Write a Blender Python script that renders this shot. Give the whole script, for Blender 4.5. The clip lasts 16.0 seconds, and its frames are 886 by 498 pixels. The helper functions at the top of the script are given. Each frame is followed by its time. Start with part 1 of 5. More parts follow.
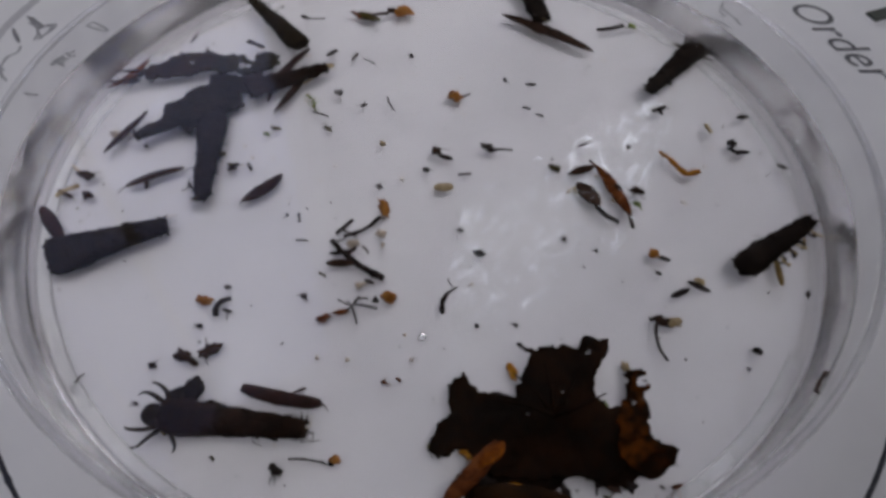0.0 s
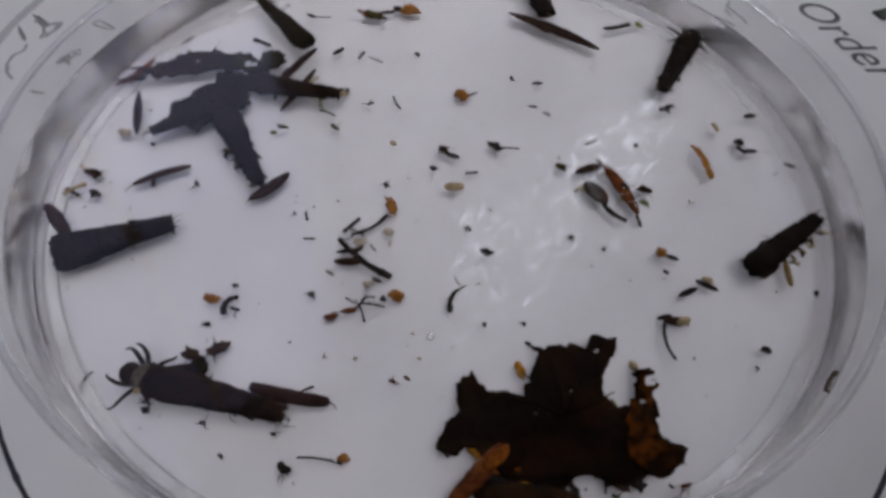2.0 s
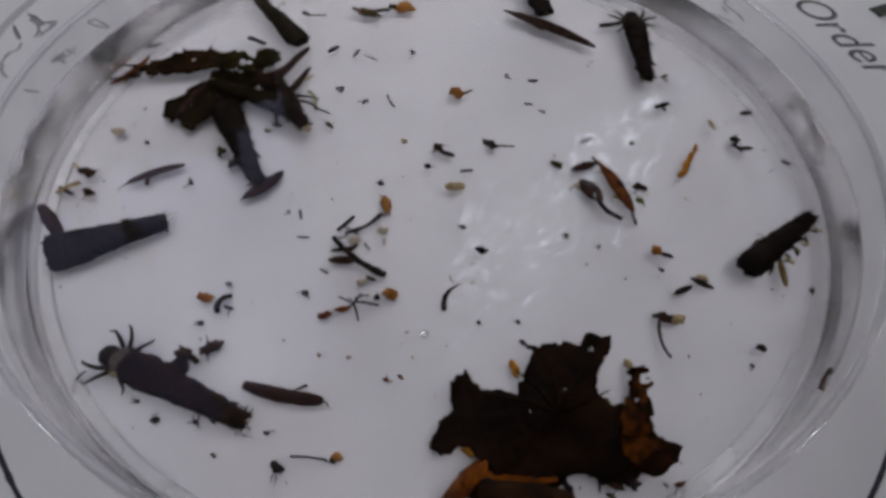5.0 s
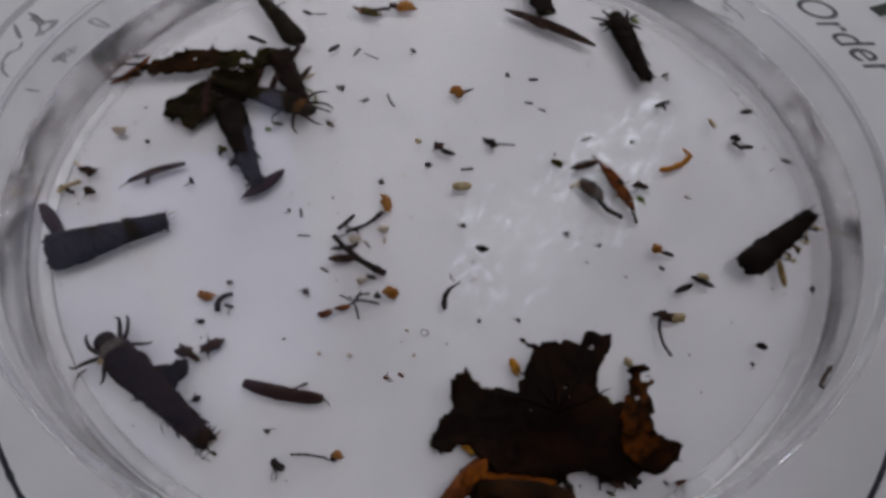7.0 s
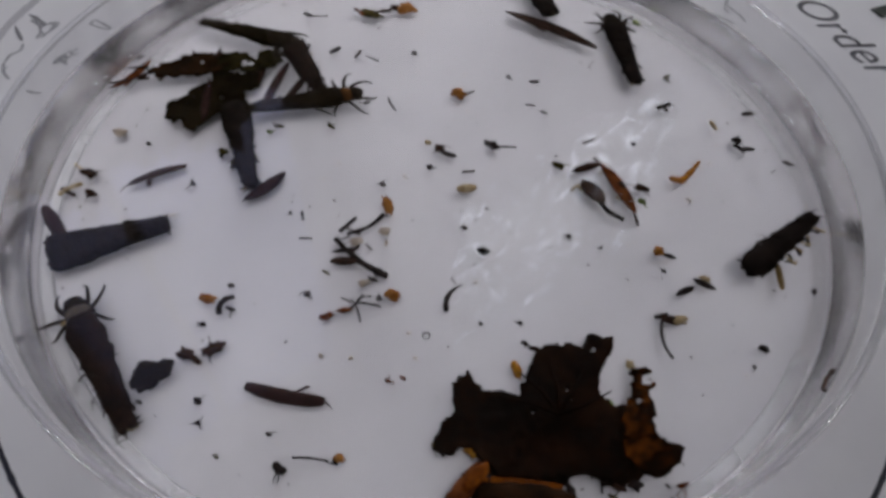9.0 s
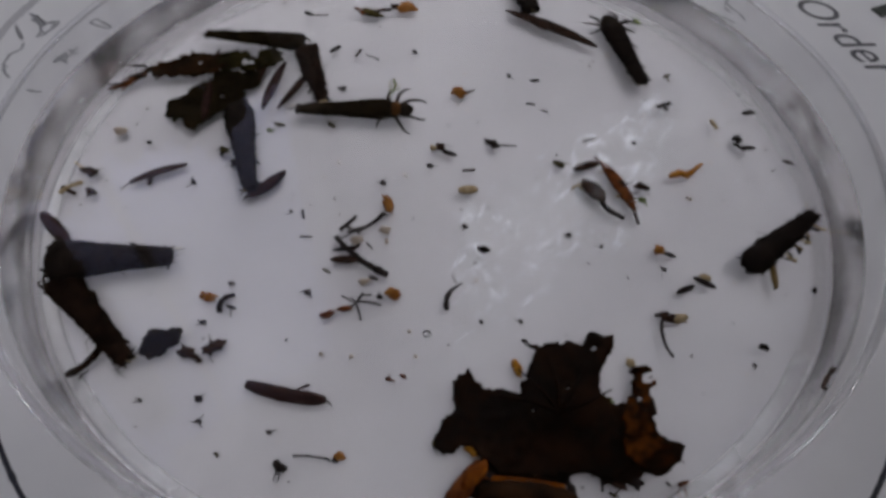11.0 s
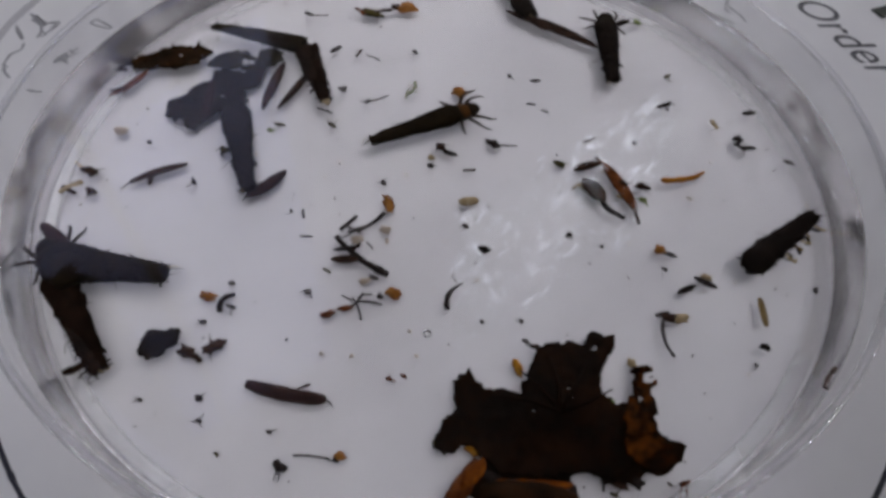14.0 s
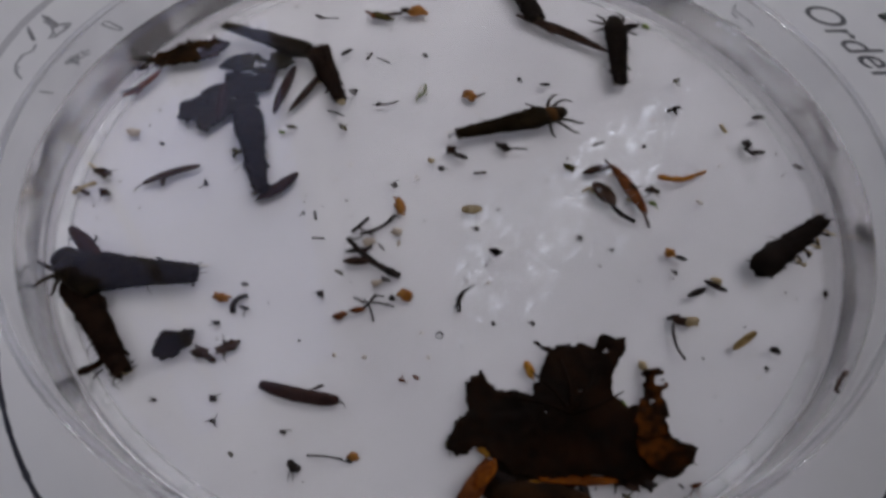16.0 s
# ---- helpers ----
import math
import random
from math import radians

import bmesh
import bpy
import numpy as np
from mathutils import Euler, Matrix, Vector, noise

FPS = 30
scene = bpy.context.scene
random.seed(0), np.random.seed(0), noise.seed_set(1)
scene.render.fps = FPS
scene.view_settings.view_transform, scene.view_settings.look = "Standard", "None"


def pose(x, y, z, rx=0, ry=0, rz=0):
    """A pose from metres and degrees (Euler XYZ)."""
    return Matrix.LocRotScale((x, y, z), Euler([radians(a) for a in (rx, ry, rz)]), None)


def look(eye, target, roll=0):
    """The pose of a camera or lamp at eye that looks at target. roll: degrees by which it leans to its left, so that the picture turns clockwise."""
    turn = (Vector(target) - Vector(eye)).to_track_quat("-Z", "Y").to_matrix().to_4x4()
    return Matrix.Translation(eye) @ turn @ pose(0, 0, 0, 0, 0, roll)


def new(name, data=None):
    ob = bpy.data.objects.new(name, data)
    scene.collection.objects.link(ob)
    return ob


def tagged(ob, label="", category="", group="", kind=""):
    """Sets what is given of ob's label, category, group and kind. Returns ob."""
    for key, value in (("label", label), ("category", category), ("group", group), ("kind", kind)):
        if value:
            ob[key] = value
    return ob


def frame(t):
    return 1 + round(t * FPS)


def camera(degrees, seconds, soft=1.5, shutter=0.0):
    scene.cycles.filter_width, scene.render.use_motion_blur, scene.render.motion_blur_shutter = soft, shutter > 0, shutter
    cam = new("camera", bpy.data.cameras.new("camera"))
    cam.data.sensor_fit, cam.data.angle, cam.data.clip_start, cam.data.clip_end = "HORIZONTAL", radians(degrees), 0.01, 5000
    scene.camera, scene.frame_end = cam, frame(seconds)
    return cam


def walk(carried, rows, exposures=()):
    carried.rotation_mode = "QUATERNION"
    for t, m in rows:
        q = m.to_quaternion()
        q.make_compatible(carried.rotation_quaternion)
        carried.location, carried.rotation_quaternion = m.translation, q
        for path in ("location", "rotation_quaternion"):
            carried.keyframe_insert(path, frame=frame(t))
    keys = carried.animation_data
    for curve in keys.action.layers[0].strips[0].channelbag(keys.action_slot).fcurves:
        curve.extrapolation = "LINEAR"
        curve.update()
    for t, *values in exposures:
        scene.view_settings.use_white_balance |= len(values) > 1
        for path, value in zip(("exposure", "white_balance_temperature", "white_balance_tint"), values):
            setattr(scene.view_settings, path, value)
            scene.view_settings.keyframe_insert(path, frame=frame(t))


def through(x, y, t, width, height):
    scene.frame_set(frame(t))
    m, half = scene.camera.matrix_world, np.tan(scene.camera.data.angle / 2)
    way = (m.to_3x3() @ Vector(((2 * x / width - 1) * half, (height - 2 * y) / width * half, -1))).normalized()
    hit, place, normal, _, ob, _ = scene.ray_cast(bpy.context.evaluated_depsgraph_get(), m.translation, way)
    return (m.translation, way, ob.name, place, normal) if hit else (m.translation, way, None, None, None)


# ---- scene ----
# All small lengths below are given in millimetres and turned into metres by MM.
MM = 0.001
PATH = [
    (0, pose(0.00185, -0.05507, 0.06273, 37.929, -1.428, 1.506)),
    (0.5, pose(0.00170, -0.05522, 0.06264, 38.006, -1.458, 1.580)),
    (1, pose(0.00186, -0.05512, 0.06263, 37.947, -1.457, 1.556)),
    (1.5, pose(0.00136, -0.05507, 0.06267, 37.965, -1.456, 1.577)),
    (2, pose(0.00117, -0.05511, 0.06260, 37.875, -1.406, 1.630)),
    (2.5, pose(0.00137, -0.05491, 0.06256, 37.777, -1.330, 1.528)),
    (3, pose(0.00139, -0.05500, 0.06249, 37.846, -1.319, 1.484)),
    (3.5, pose(0.00147, -0.05498, 0.06244, 37.738, -1.286, 1.510)),
    (4, pose(0.00177, -0.05493, 0.06239, 37.745, -1.287, 1.526)),
    (6.5, pose(0.00185, -0.05512, 0.06247, 37.758, -1.275, 1.576)),
    (7, pose(0.00188, -0.05514, 0.06232, 37.773, -1.236, 1.594)),
    (7.5, pose(0.00190, -0.05500, 0.06241, 37.611, -1.295, 1.580)),
    (8, pose(0.00176, -0.05510, 0.06237, 37.790, -1.278, 1.570)),
    (8.5, pose(0.00182, -0.05506, 0.06238, 37.868, -1.195, 1.535)),
    (9, pose(0.00169, -0.05496, 0.06243, 37.814, -1.236, 1.574)),
    (11.5, pose(0.00165, -0.05512, 0.06233, 37.821, -1.249, 1.590)),
    (12, pose(0.00207, -0.05499, 0.06249, 37.662, -1.021, 1.629)),
    (12.5, pose(0.00196, -0.05497, 0.06239, 37.794, -1.154, 1.610)),
    (13, pose(0.00187, -0.05511, 0.06216, 38.010, -1.280, 1.559)),
    (13.5, pose(0.00196, -0.05515, 0.06211, 37.940, -1.284, 1.589)),
    (14, pose(0.00157, -0.05526, 0.06210, 38.015, -1.289, 1.600)),
    (14.5, pose(0.00095, -0.05534, 0.06220, 38.123, -1.548, 1.630)),
    (15, pose(0.00022, -0.05572, 0.06215, 38.162, -1.424, 1.820)),
    (15.5, pose(0.00019, -0.05565, 0.06229, 38.088, -1.406, 1.912)),
    (16, pose(0.00040, -0.05554, 0.06241, 38.187, -1.438, 1.859)),
]
EXPOSURES = [(0, -0.04), (1, 0.0), (1.5, 0.04), (3, 0.0), (3.5, -0.10), (4, -0.20), (6.5, -0.20), (7.5, -0.10), (8.5, -0.04), (9, -0.11), (11.5, -0.36), (12.5, -0.02), (13.5, 0.03), (14.5, -0.02), (15, -0.12), (15.5, -0.13), (16, -0.12)]
cam = camera(66.3, 16.0, soft=3.6)
walk(cam, PATH, EXPOSURES)

# ---- light: an overcast day through the room's windows, plus added fill openings ----
world = bpy.data.worlds.new("world")
scene.world = world
world.use_nodes = True
wn = world.node_tree
sky = wn.nodes.new("ShaderNodeTexSky")
sky.sky_type = "NISHITA"
sky.sun_disc = False
sky.sun_elevation, sky.sun_rotation = radians(35), radians(150)
wn.links.new(sky.outputs[0], wn.nodes["Background"].inputs[0])
wn.nodes["Background"].inputs[1].default_value = 0.08
scene.view_settings.exposure = 0.0

ROOM_TURN = Matrix.Rotation(radians(38), 4, "Z")      # the room's window wall faces up and to the left of the paper
WALL_Y = 0.433                                         # from the dish to the window wall
WINDOWS = [(-0.136, 0.186, 0.248, 0.956), (0.346, 0.96, 0.572, 1.232), (0.10, 1.80, 0.04, 0.20), (-0.78, -0.27, 0.05, 0.62)]   # x0, x1, z0, z1 in the wall; the last two are added fill openings


def window_lamp(x0, x1, z0, z1, power, depth=0.09, colour=(0.95, 0.95, 1.0)):
    """The sky's light behind a window: the rectangle x0..x1, z0..z1 at that depth behind the wall."""
    lamp = bpy.data.lights.new("window_light", "AREA")
    lamp.shape, lamp.size, lamp.size_y, lamp.energy = "RECTANGLE", x1 - x0, z1 - z0, power
    lamp.color = colour
    ob = new("window_light", lamp)
    c = Vector(((x0 + x1) / 2, WALL_Y + depth, (z0 + z1) / 2))
    ob.matrix_world = ROOM_TURN @ look(c, c + Vector((0, -1, 0)))


for z0, z1, power in ((0.24, 0.50, 0.44), (0.50, 0.58, 0.105), (0.58, 1.46, 0.78)):   # the sky is greyer higher up
    window_lamp(-0.28, 0.34, z0, z1, power, 0.13, (0.66, 0.66, 1.04))
window_lamp(0.31, 1.14, 0.54, 1.42, 11.0, 0.10, (0.84, 0.90, 1.0))
# Two fill lamps in added openings: a low one for the right, one left.
window_lamp(*WINDOWS[2], 9.5)
window_lamp(*WINDOWS[3], 0.4, colour=(0.97, 0.95, 0.98))
# Overhead fill lamp added above a ceiling opening; its source is unseen.
CEILING_FILL = (-1.00, 1.00, -1.20, -0.30)                # x0, x1, y0, y1 in the ceiling
lamp = bpy.data.lights.new("ceiling_fill_light", "AREA")
lamp.shape, lamp.size, lamp.size_y, lamp.energy = "RECTANGLE", CEILING_FILL[1] - CEILING_FILL[0], CEILING_FILL[3] - CEILING_FILL[2], 18.5
lamp.color = (0.975, 0.95, 0.98)
ceiling_fill_ob = new("ceiling_fill_light", lamp)
ceiling_fill_ob.matrix_world = ROOM_TURN @ pose((CEILING_FILL[0] + CEILING_FILL[1]) / 2, (CEILING_FILL[2] + CEILING_FILL[3]) / 2, 2.28)


# ---- materials ----
def nodes_of(name):
    m = bpy.data.materials.new(name)
    m.use_nodes = True
    return m, m.node_tree, m.node_tree.nodes["Principled BSDF"]


def organic(name, dark, light, scale=900.0, rough=0.75, through=0.0, bump=0.5, span=(0.40, 0.68)):
    """Wet plant or chitin: two scales of mottling, a little relief."""
    m, t, b = nodes_of(name)
    n, l = t.nodes, t.links
    co = n.new("ShaderNodeTexCoord")
    info = n.new("ShaderNodeObjectInfo")
    shift = n.new("ShaderNodeVectorMath")
    shift.operation = "ADD"
    l.new(co.outputs["Object"], shift.inputs[0])
    l.new(info.outputs["Random"], shift.inputs[1])
    big, fine = n.new("ShaderNodeTexNoise"), n.new("ShaderNodeTexNoise")
    big.inputs["Scale"].default_value, fine.inputs["Scale"].default_value = scale, scale * 5
    big.inputs["Detail"].default_value = fine.inputs["Detail"].default_value = 5
    mix = n.new("ShaderNodeMath")
    mix.operation = "MULTIPLY_ADD"
    mix.inputs[1].default_value = 0.45
    l.new(shift.outputs[0], big.inputs["Vector"])
    l.new(shift.outputs[0], fine.inputs["Vector"])
    l.new(fine.outputs["Fac"], mix.inputs[0])
    half = n.new("ShaderNodeMath")
    half.operation = "MULTIPLY"
    half.inputs[1].default_value = 0.55
    l.new(big.outputs["Fac"], half.inputs[0])
    l.new(half.outputs[0], mix.inputs[2])
    ramp = n.new("ShaderNodeValToRGB")
    ramp.color_ramp.elements[0].position, ramp.color_ramp.elements[1].position = span
    ramp.color_ramp.elements[0].color, ramp.color_ramp.elements[1].color = (*dark, 1), (*light, 1)
    l.new(mix.outputs[0], ramp.inputs[0])
    l.new(ramp.outputs[0], b.inputs["Base Color"])
    b.inputs["Roughness"].default_value = rough
    b.inputs["Specular IOR Level"].default_value = 0.02
    bp = n.new("ShaderNodeBump")
    bp.inputs["Strength"].default_value, bp.inputs["Distance"].default_value = bump, 0.00015
    l.new(mix.outputs[0], bp.inputs["Height"])
    l.new(bp.outputs[0], b.inputs["Normal"])
    if through:
        tr, ms = n.new("ShaderNodeBsdfTranslucent"), n.new("ShaderNodeMixShader")
        ms.inputs[0].default_value = through
        l.new(ramp.outputs[0], tr.inputs[0])
        l.new(b.outputs[0], ms.inputs[1])
        l.new(tr.outputs[0], ms.inputs[2])
        l.new(ms.outputs[0], n["Material Output"].inputs[0])
    return m


CASE = organic("case_leaf", (0.0068, 0.0051, 0.0048), (0.0221, 0.0153, 0.0119), 700)
CASE_OLIVE = organic("case_leaf_olive", (0.0064, 0.0043, 0.0021), (0.0220, 0.0140, 0.0064), 500)
CASE_BROWN = organic("case_leaf_brown", (0.0066, 0.0037, 0.0028), (0.0290, 0.0150, 0.0098), 600)
CHITIN = organic("chitin", (0.007, 0.005, 0.004), (0.032, 0.022, 0.013), 1500, 0.5)
COLLAR = organic("chitin_amber", (0.035, 0.016, 0.005), (0.14, 0.058, 0.016), 1800, 0.5)
LEG = organic("leg_chitin", (0.014, 0.011, 0.009), (0.05, 0.036, 0.024), 1800, 0.55)
LEAF = organic("rotten_leaf", (0.0046, 0.0027, 0.0019), (0.0290, 0.0108, 0.0040), 330, 0.7, 0.1, 0.9, (0.42, 0.78))
FLAP = organic("amber_leaf", (0.010, 0.0036, 0.0012), (0.30, 0.085, 0.009), 300, 0.7, 0.3, 0.8, (0.475, 0.79))
SCRAP_BROWN = organic("brown_scrap", (0.005, 0.0026, 0.0013), (0.042, 0.018, 0.007), 420, 0.7, 0.05, 0.8)
STRIP = organic("amber_strip", (0.09, 0.02, 0.003), (0.38, 0.11, 0.012), 500, 0.6, 0.2)
BLACK = organic("black_fibre", (0.009, 0.007, 0.007), (0.046, 0.034, 0.031), 1200)
BROWN = organic("brown_needle", (0.016, 0.009, 0.007), (0.070, 0.038, 0.027), 1200)
RED = organic("red_brown_needle", (0.016, 0.008, 0.007), (0.056, 0.028, 0.025), 1200)
RUST = organic("rust_pod", (0.05, 0.012, 0.004), (0.24, 0.075, 0.022), 900, 0.6, 0.15)
ORANGE = organic("orange_flake", (0.20, 0.07, 0.012), (0.55, 0.26, 0.07), 1100, 0.6, 0.25)
YELLOW = organic("yellow_flake", (0.35, 0.14, 0.012), (0.66, 0.33, 0.05), 1100, 0.6, 0.25)
TAN = organic("tan_flake", (0.32, 0.23, 0.12), (0.62, 0.52, 0.34), 1100, 0.6, 0.3)
PALE = organic("pale_flake", (0.46, 0.38, 0.30), (0.60, 0.53, 0.46), 900, 0.7, 0.3)
OLIVE = organic("olive_flake", (0.02, 0.016, 0.005), (0.12, 0.095, 0.03), 1100, 0.7, 0.1)
DARK_OLIVE = organic("dark_olive_leaf", (0.005, 0.004, 0.002), (0.045, 0.034, 0.011), 700)
GREEN = organic("green_moss", (0.08, 0.11, 0.02), (0.26, 0.32, 0.10), 1100, 0.7, 0.2)
GREY = organic("grey_fibre", (0.03, 0.026, 0.026), (0.12, 0.10, 0.095), 1000)
STRAW = organic("straw_larva", (0.20, 0.13, 0.05), (0.42, 0.30, 0.14), 1100, 0.6, 0.3)
WORM = organic("amber_worm", (0.34, 0.12, 0.010), (0.62, 0.30, 0.05), 1500, 0.5, 0.35)


def paper_material():
    m, t, b = nodes_of("paper")
    n, l = t.nodes, t.links
    co, fib, cloud = n.new("ShaderNodeTexCoord"), n.new("ShaderNodeTexNoise"), n.new("ShaderNodeTexNoise")
    fib.inputs["Scale"].default_value, fib.inputs["Detail"].default_value = 2200, 6
    cloud.inputs["Scale"].default_value, cloud.inputs["Detail"].default_value = 60, 4
    l.new(co.outputs["Object"], fib.inputs["Vector"])
    l.new(co.outputs["Object"], cloud.inputs["Vector"])
    ramp = n.new("ShaderNodeValToRGB")
    ramp.color_ramp.elements[0].color, ramp.color_ramp.elements[1].color = (0.76, 0.75, 0.77, 1), (0.83, 0.82, 0.83, 1)
    ramp.color_ramp.elements[0].position, ramp.color_ramp.elements[1].position = 0.3, 0.7
    l.new(cloud.outputs["Fac"], ramp.inputs[0])
    l.new(ramp.outputs[0], b.inputs["Base Color"])
    b.inputs["Roughness"].default_value, b.inputs["Specular IOR Level"].default_value = 0.85, 0.2
    bp = n.new("ShaderNodeBump")
    bp.inputs["Strength"].default_value, bp.inputs["Distance"].default_value = 0.25, 0.00005
    l.new(fib.outputs["Fac"], bp.inputs["Height"])
    l.new(bp.outputs[0], b.inputs["Normal"])
    return m


def glass(name, ior, colour, rough=0.0, ripple=0.0, scale=40.0, clear=0.0):
    m = bpy.data.materials.new(name)
    m.use_nodes = True
    n, l = m.node_tree.nodes, m.node_tree.links
    n.remove(n["Principled BSDF"])
    g = n.new("ShaderNodeBsdfGlass")
    g.inputs["IOR"].default_value, g.inputs["Color"].default_value, g.inputs["Roughness"].default_value = ior, (*colour, 1), rough
    if ripple:
        co, w, bp = n.new("ShaderNodeTexCoord"), n.new("ShaderNodeTexNoise"), n.new("ShaderNodeBump")
        w.inputs["Scale"].default_value, w.inputs["Detail"].default_value = scale, 2
        bp.inputs["Strength"].default_value, bp.inputs["Distance"].default_value = 1.0, ripple
        l.new(co.outputs["Object"], w.inputs["Vector"])
        l.new(w.outputs["Fac"], bp.inputs["Height"])
        l.new(bp.outputs[0], g.inputs["Normal"])
    last = g
    if clear:
        tr, last = n.new("ShaderNodeBsdfTransparent"), n.new("ShaderNodeMixShader")
        tr.inputs[0].default_value = (*colour, 1)
        last.inputs[0].default_value = clear
        l.new(g.outputs[0], last.inputs[1])
        l.new(tr.outputs[0], last.inputs[2])
    l.new(last.outputs[0], n["Material Output"].inputs[0])
    return m


def thin_plastic(name="clear_plastic", streaks=False):
    """Clear moulded plastic: lets light straight through, mirrors by its angle, with fine scratches."""
    m = bpy.data.materials.new(name)
    m.use_nodes = True
    n, l = m.node_tree.nodes, m.node_tree.links
    n.remove(n["Principled BSDF"])
    tr, gl, mix, fr = n.new("ShaderNodeBsdfTransparent"), n.new("ShaderNodeBsdfGlossy"), n.new("ShaderNodeMixShader"), n.new("ShaderNodeLayerWeight")
    power, schlick = n.new("ShaderNodeMath"), n.new("ShaderNodeMath")
    co, no, ramp = n.new("ShaderNodeTexCoord"), n.new("ShaderNodeTexNoise"), n.new("ShaderNodeMapRange")
    tr.inputs[0].default_value = (0.955, 0.953, 0.957, 1)
    if streaks:                                        # tint streaks down the wall, painted in for its refractions and blotchy reflections
        pos, mp, st, rp = n.new("ShaderNodeTexCoord"), n.new("ShaderNodeMapping"), n.new("ShaderNodeTexNoise"), n.new("ShaderNodeValToRGB")
        mp.inputs["Scale"].default_value = (260, 260, 45)
        st.inputs["Scale"].default_value, st.inputs["Detail"].default_value = 1.0, 4
        l.new(pos.outputs["Object"], mp.inputs["Vector"])
        l.new(mp.outputs[0], st.inputs["Vector"])
        rp.color_ramp.elements[0].position, rp.color_ramp.elements[1].position = 0.34, 0.66
        rp.color_ramp.elements[0].color, rp.color_ramp.elements[1].color = (0.95, 0.948, 0.95, 1), (0.995, 0.995, 0.995, 1)
        l.new(st.outputs["Fac"], rp.inputs[0])
        l.new(rp.outputs[0], tr.inputs[0])
    power.operation, schlick.operation = "POWER", "MULTIPLY_ADD"
    power.inputs[1].default_value, schlick.inputs[1].default_value, schlick.inputs[2].default_value = 5.0, 0.16, 0.02
    fr.inputs["Blend"].default_value = 0.5
    l.new(fr.outputs["Facing"], power.inputs[0])
    l.new(power.outputs[0], schlick.inputs[0])
    no.inputs["Scale"].default_value, no.inputs["Detail"].default_value = 300, 5
    ramp.inputs[3].default_value, ramp.inputs[4].default_value = 0.02, 0.16
    l.new(co.outputs["Object"], no.inputs["Vector"])
    l.new(no.outputs["Fac"], ramp.inputs[0])
    l.new(ramp.outputs[0], gl.inputs["Roughness"])
    l.new(schlick.outputs[0], mix.inputs[0])
    l.new(tr.outputs[0], mix.inputs[1])
    l.new(gl.outputs[0], mix.inputs[2])
    l.new(mix.outputs[0], n["Material Output"].inputs[0])
    return m


def frosted():
    """Scuffed plastic along the inner corner: partly clear, partly whitish."""
    m, t, b = nodes_of("scuffed_plastic")
    n, l = t.nodes, t.links
    b.inputs["Base Color"].default_value, b.inputs["Roughness"].default_value = (0.86, 0.86, 0.87, 1), 0.5
    tr, mix = n.new("ShaderNodeBsdfTransparent"), n.new("ShaderNodeMixShader")
    co, no, rg = n.new("ShaderNodeTexCoord"), n.new("ShaderNodeTexNoise"), n.new("ShaderNodeMapRange")
    no.inputs["Scale"].default_value, no.inputs["Detail"].default_value = 34, 6
    rg.inputs[1].default_value, rg.inputs[2].default_value, rg.inputs[3].default_value, rg.inputs[4].default_value = 0.38, 0.62, 0.5, 0.98
    l.new(co.outputs["Object"], no.inputs["Vector"])
    l.new(no.outputs["Fac"], rg.inputs[0])
    l.new(rg.outputs[0], mix.inputs[0])
    l.new(b.outputs[0], mix.inputs[1])
    l.new(tr.outputs[0], mix.inputs[2])
    l.new(mix.outputs[0], n["Material Output"].inputs[0])
    return m


def wall_film():
    """A thin grey-brown film on the plastic: patches with clear gaps between them."""
    m, t, b = nodes_of("grey_brown_film")
    n, l = t.nodes, t.links
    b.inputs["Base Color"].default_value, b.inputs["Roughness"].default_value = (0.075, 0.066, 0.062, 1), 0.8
    tr, mix = n.new("ShaderNodeBsdfTransparent"), n.new("ShaderNodeMixShader")
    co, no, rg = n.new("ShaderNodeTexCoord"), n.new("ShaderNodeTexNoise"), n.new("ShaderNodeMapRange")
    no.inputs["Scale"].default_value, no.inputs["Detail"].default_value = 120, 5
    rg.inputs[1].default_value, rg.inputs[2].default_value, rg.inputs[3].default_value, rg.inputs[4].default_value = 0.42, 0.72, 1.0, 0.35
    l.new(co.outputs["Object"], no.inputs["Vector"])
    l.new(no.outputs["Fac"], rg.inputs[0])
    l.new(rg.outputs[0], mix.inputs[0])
    l.new(b.outputs[0], mix.inputs[1])
    l.new(tr.outputs[0], mix.inputs[2])
    l.new(mix.outputs[0], n["Material Output"].inputs[0])
    return m


def plain(name, a, b_, rough, scale=3.0, bump=0.0):
    m, t, b = nodes_of(name)
    n, l = t.nodes, t.links
    co, no, ramp = n.new("ShaderNodeTexCoord"), n.new("ShaderNodeTexNoise"), n.new("ShaderNodeValToRGB")
    no.inputs["Scale"].default_value, no.inputs["Detail"].default_value = scale, 6
    ramp.color_ramp.elements[0].color, ramp.color_ramp.elements[1].color = (*a, 1), (*b_, 1)
    l.new(co.outputs["Object"], no.inputs["Vector"])
    l.new(no.outputs["Fac"], ramp.inputs[0])
    l.new(ramp.outputs[0], b.inputs["Base Color"])
    b.inputs["Roughness"].default_value = rough
    if bump:
        bp = n.new("ShaderNodeBump")
        bp.inputs["Distance"].default_value = bump
        l.new(no.outputs["Fac"], bp.inputs["Height"])
        l.new(bp.outputs[0], b.inputs["Normal"])
    return m


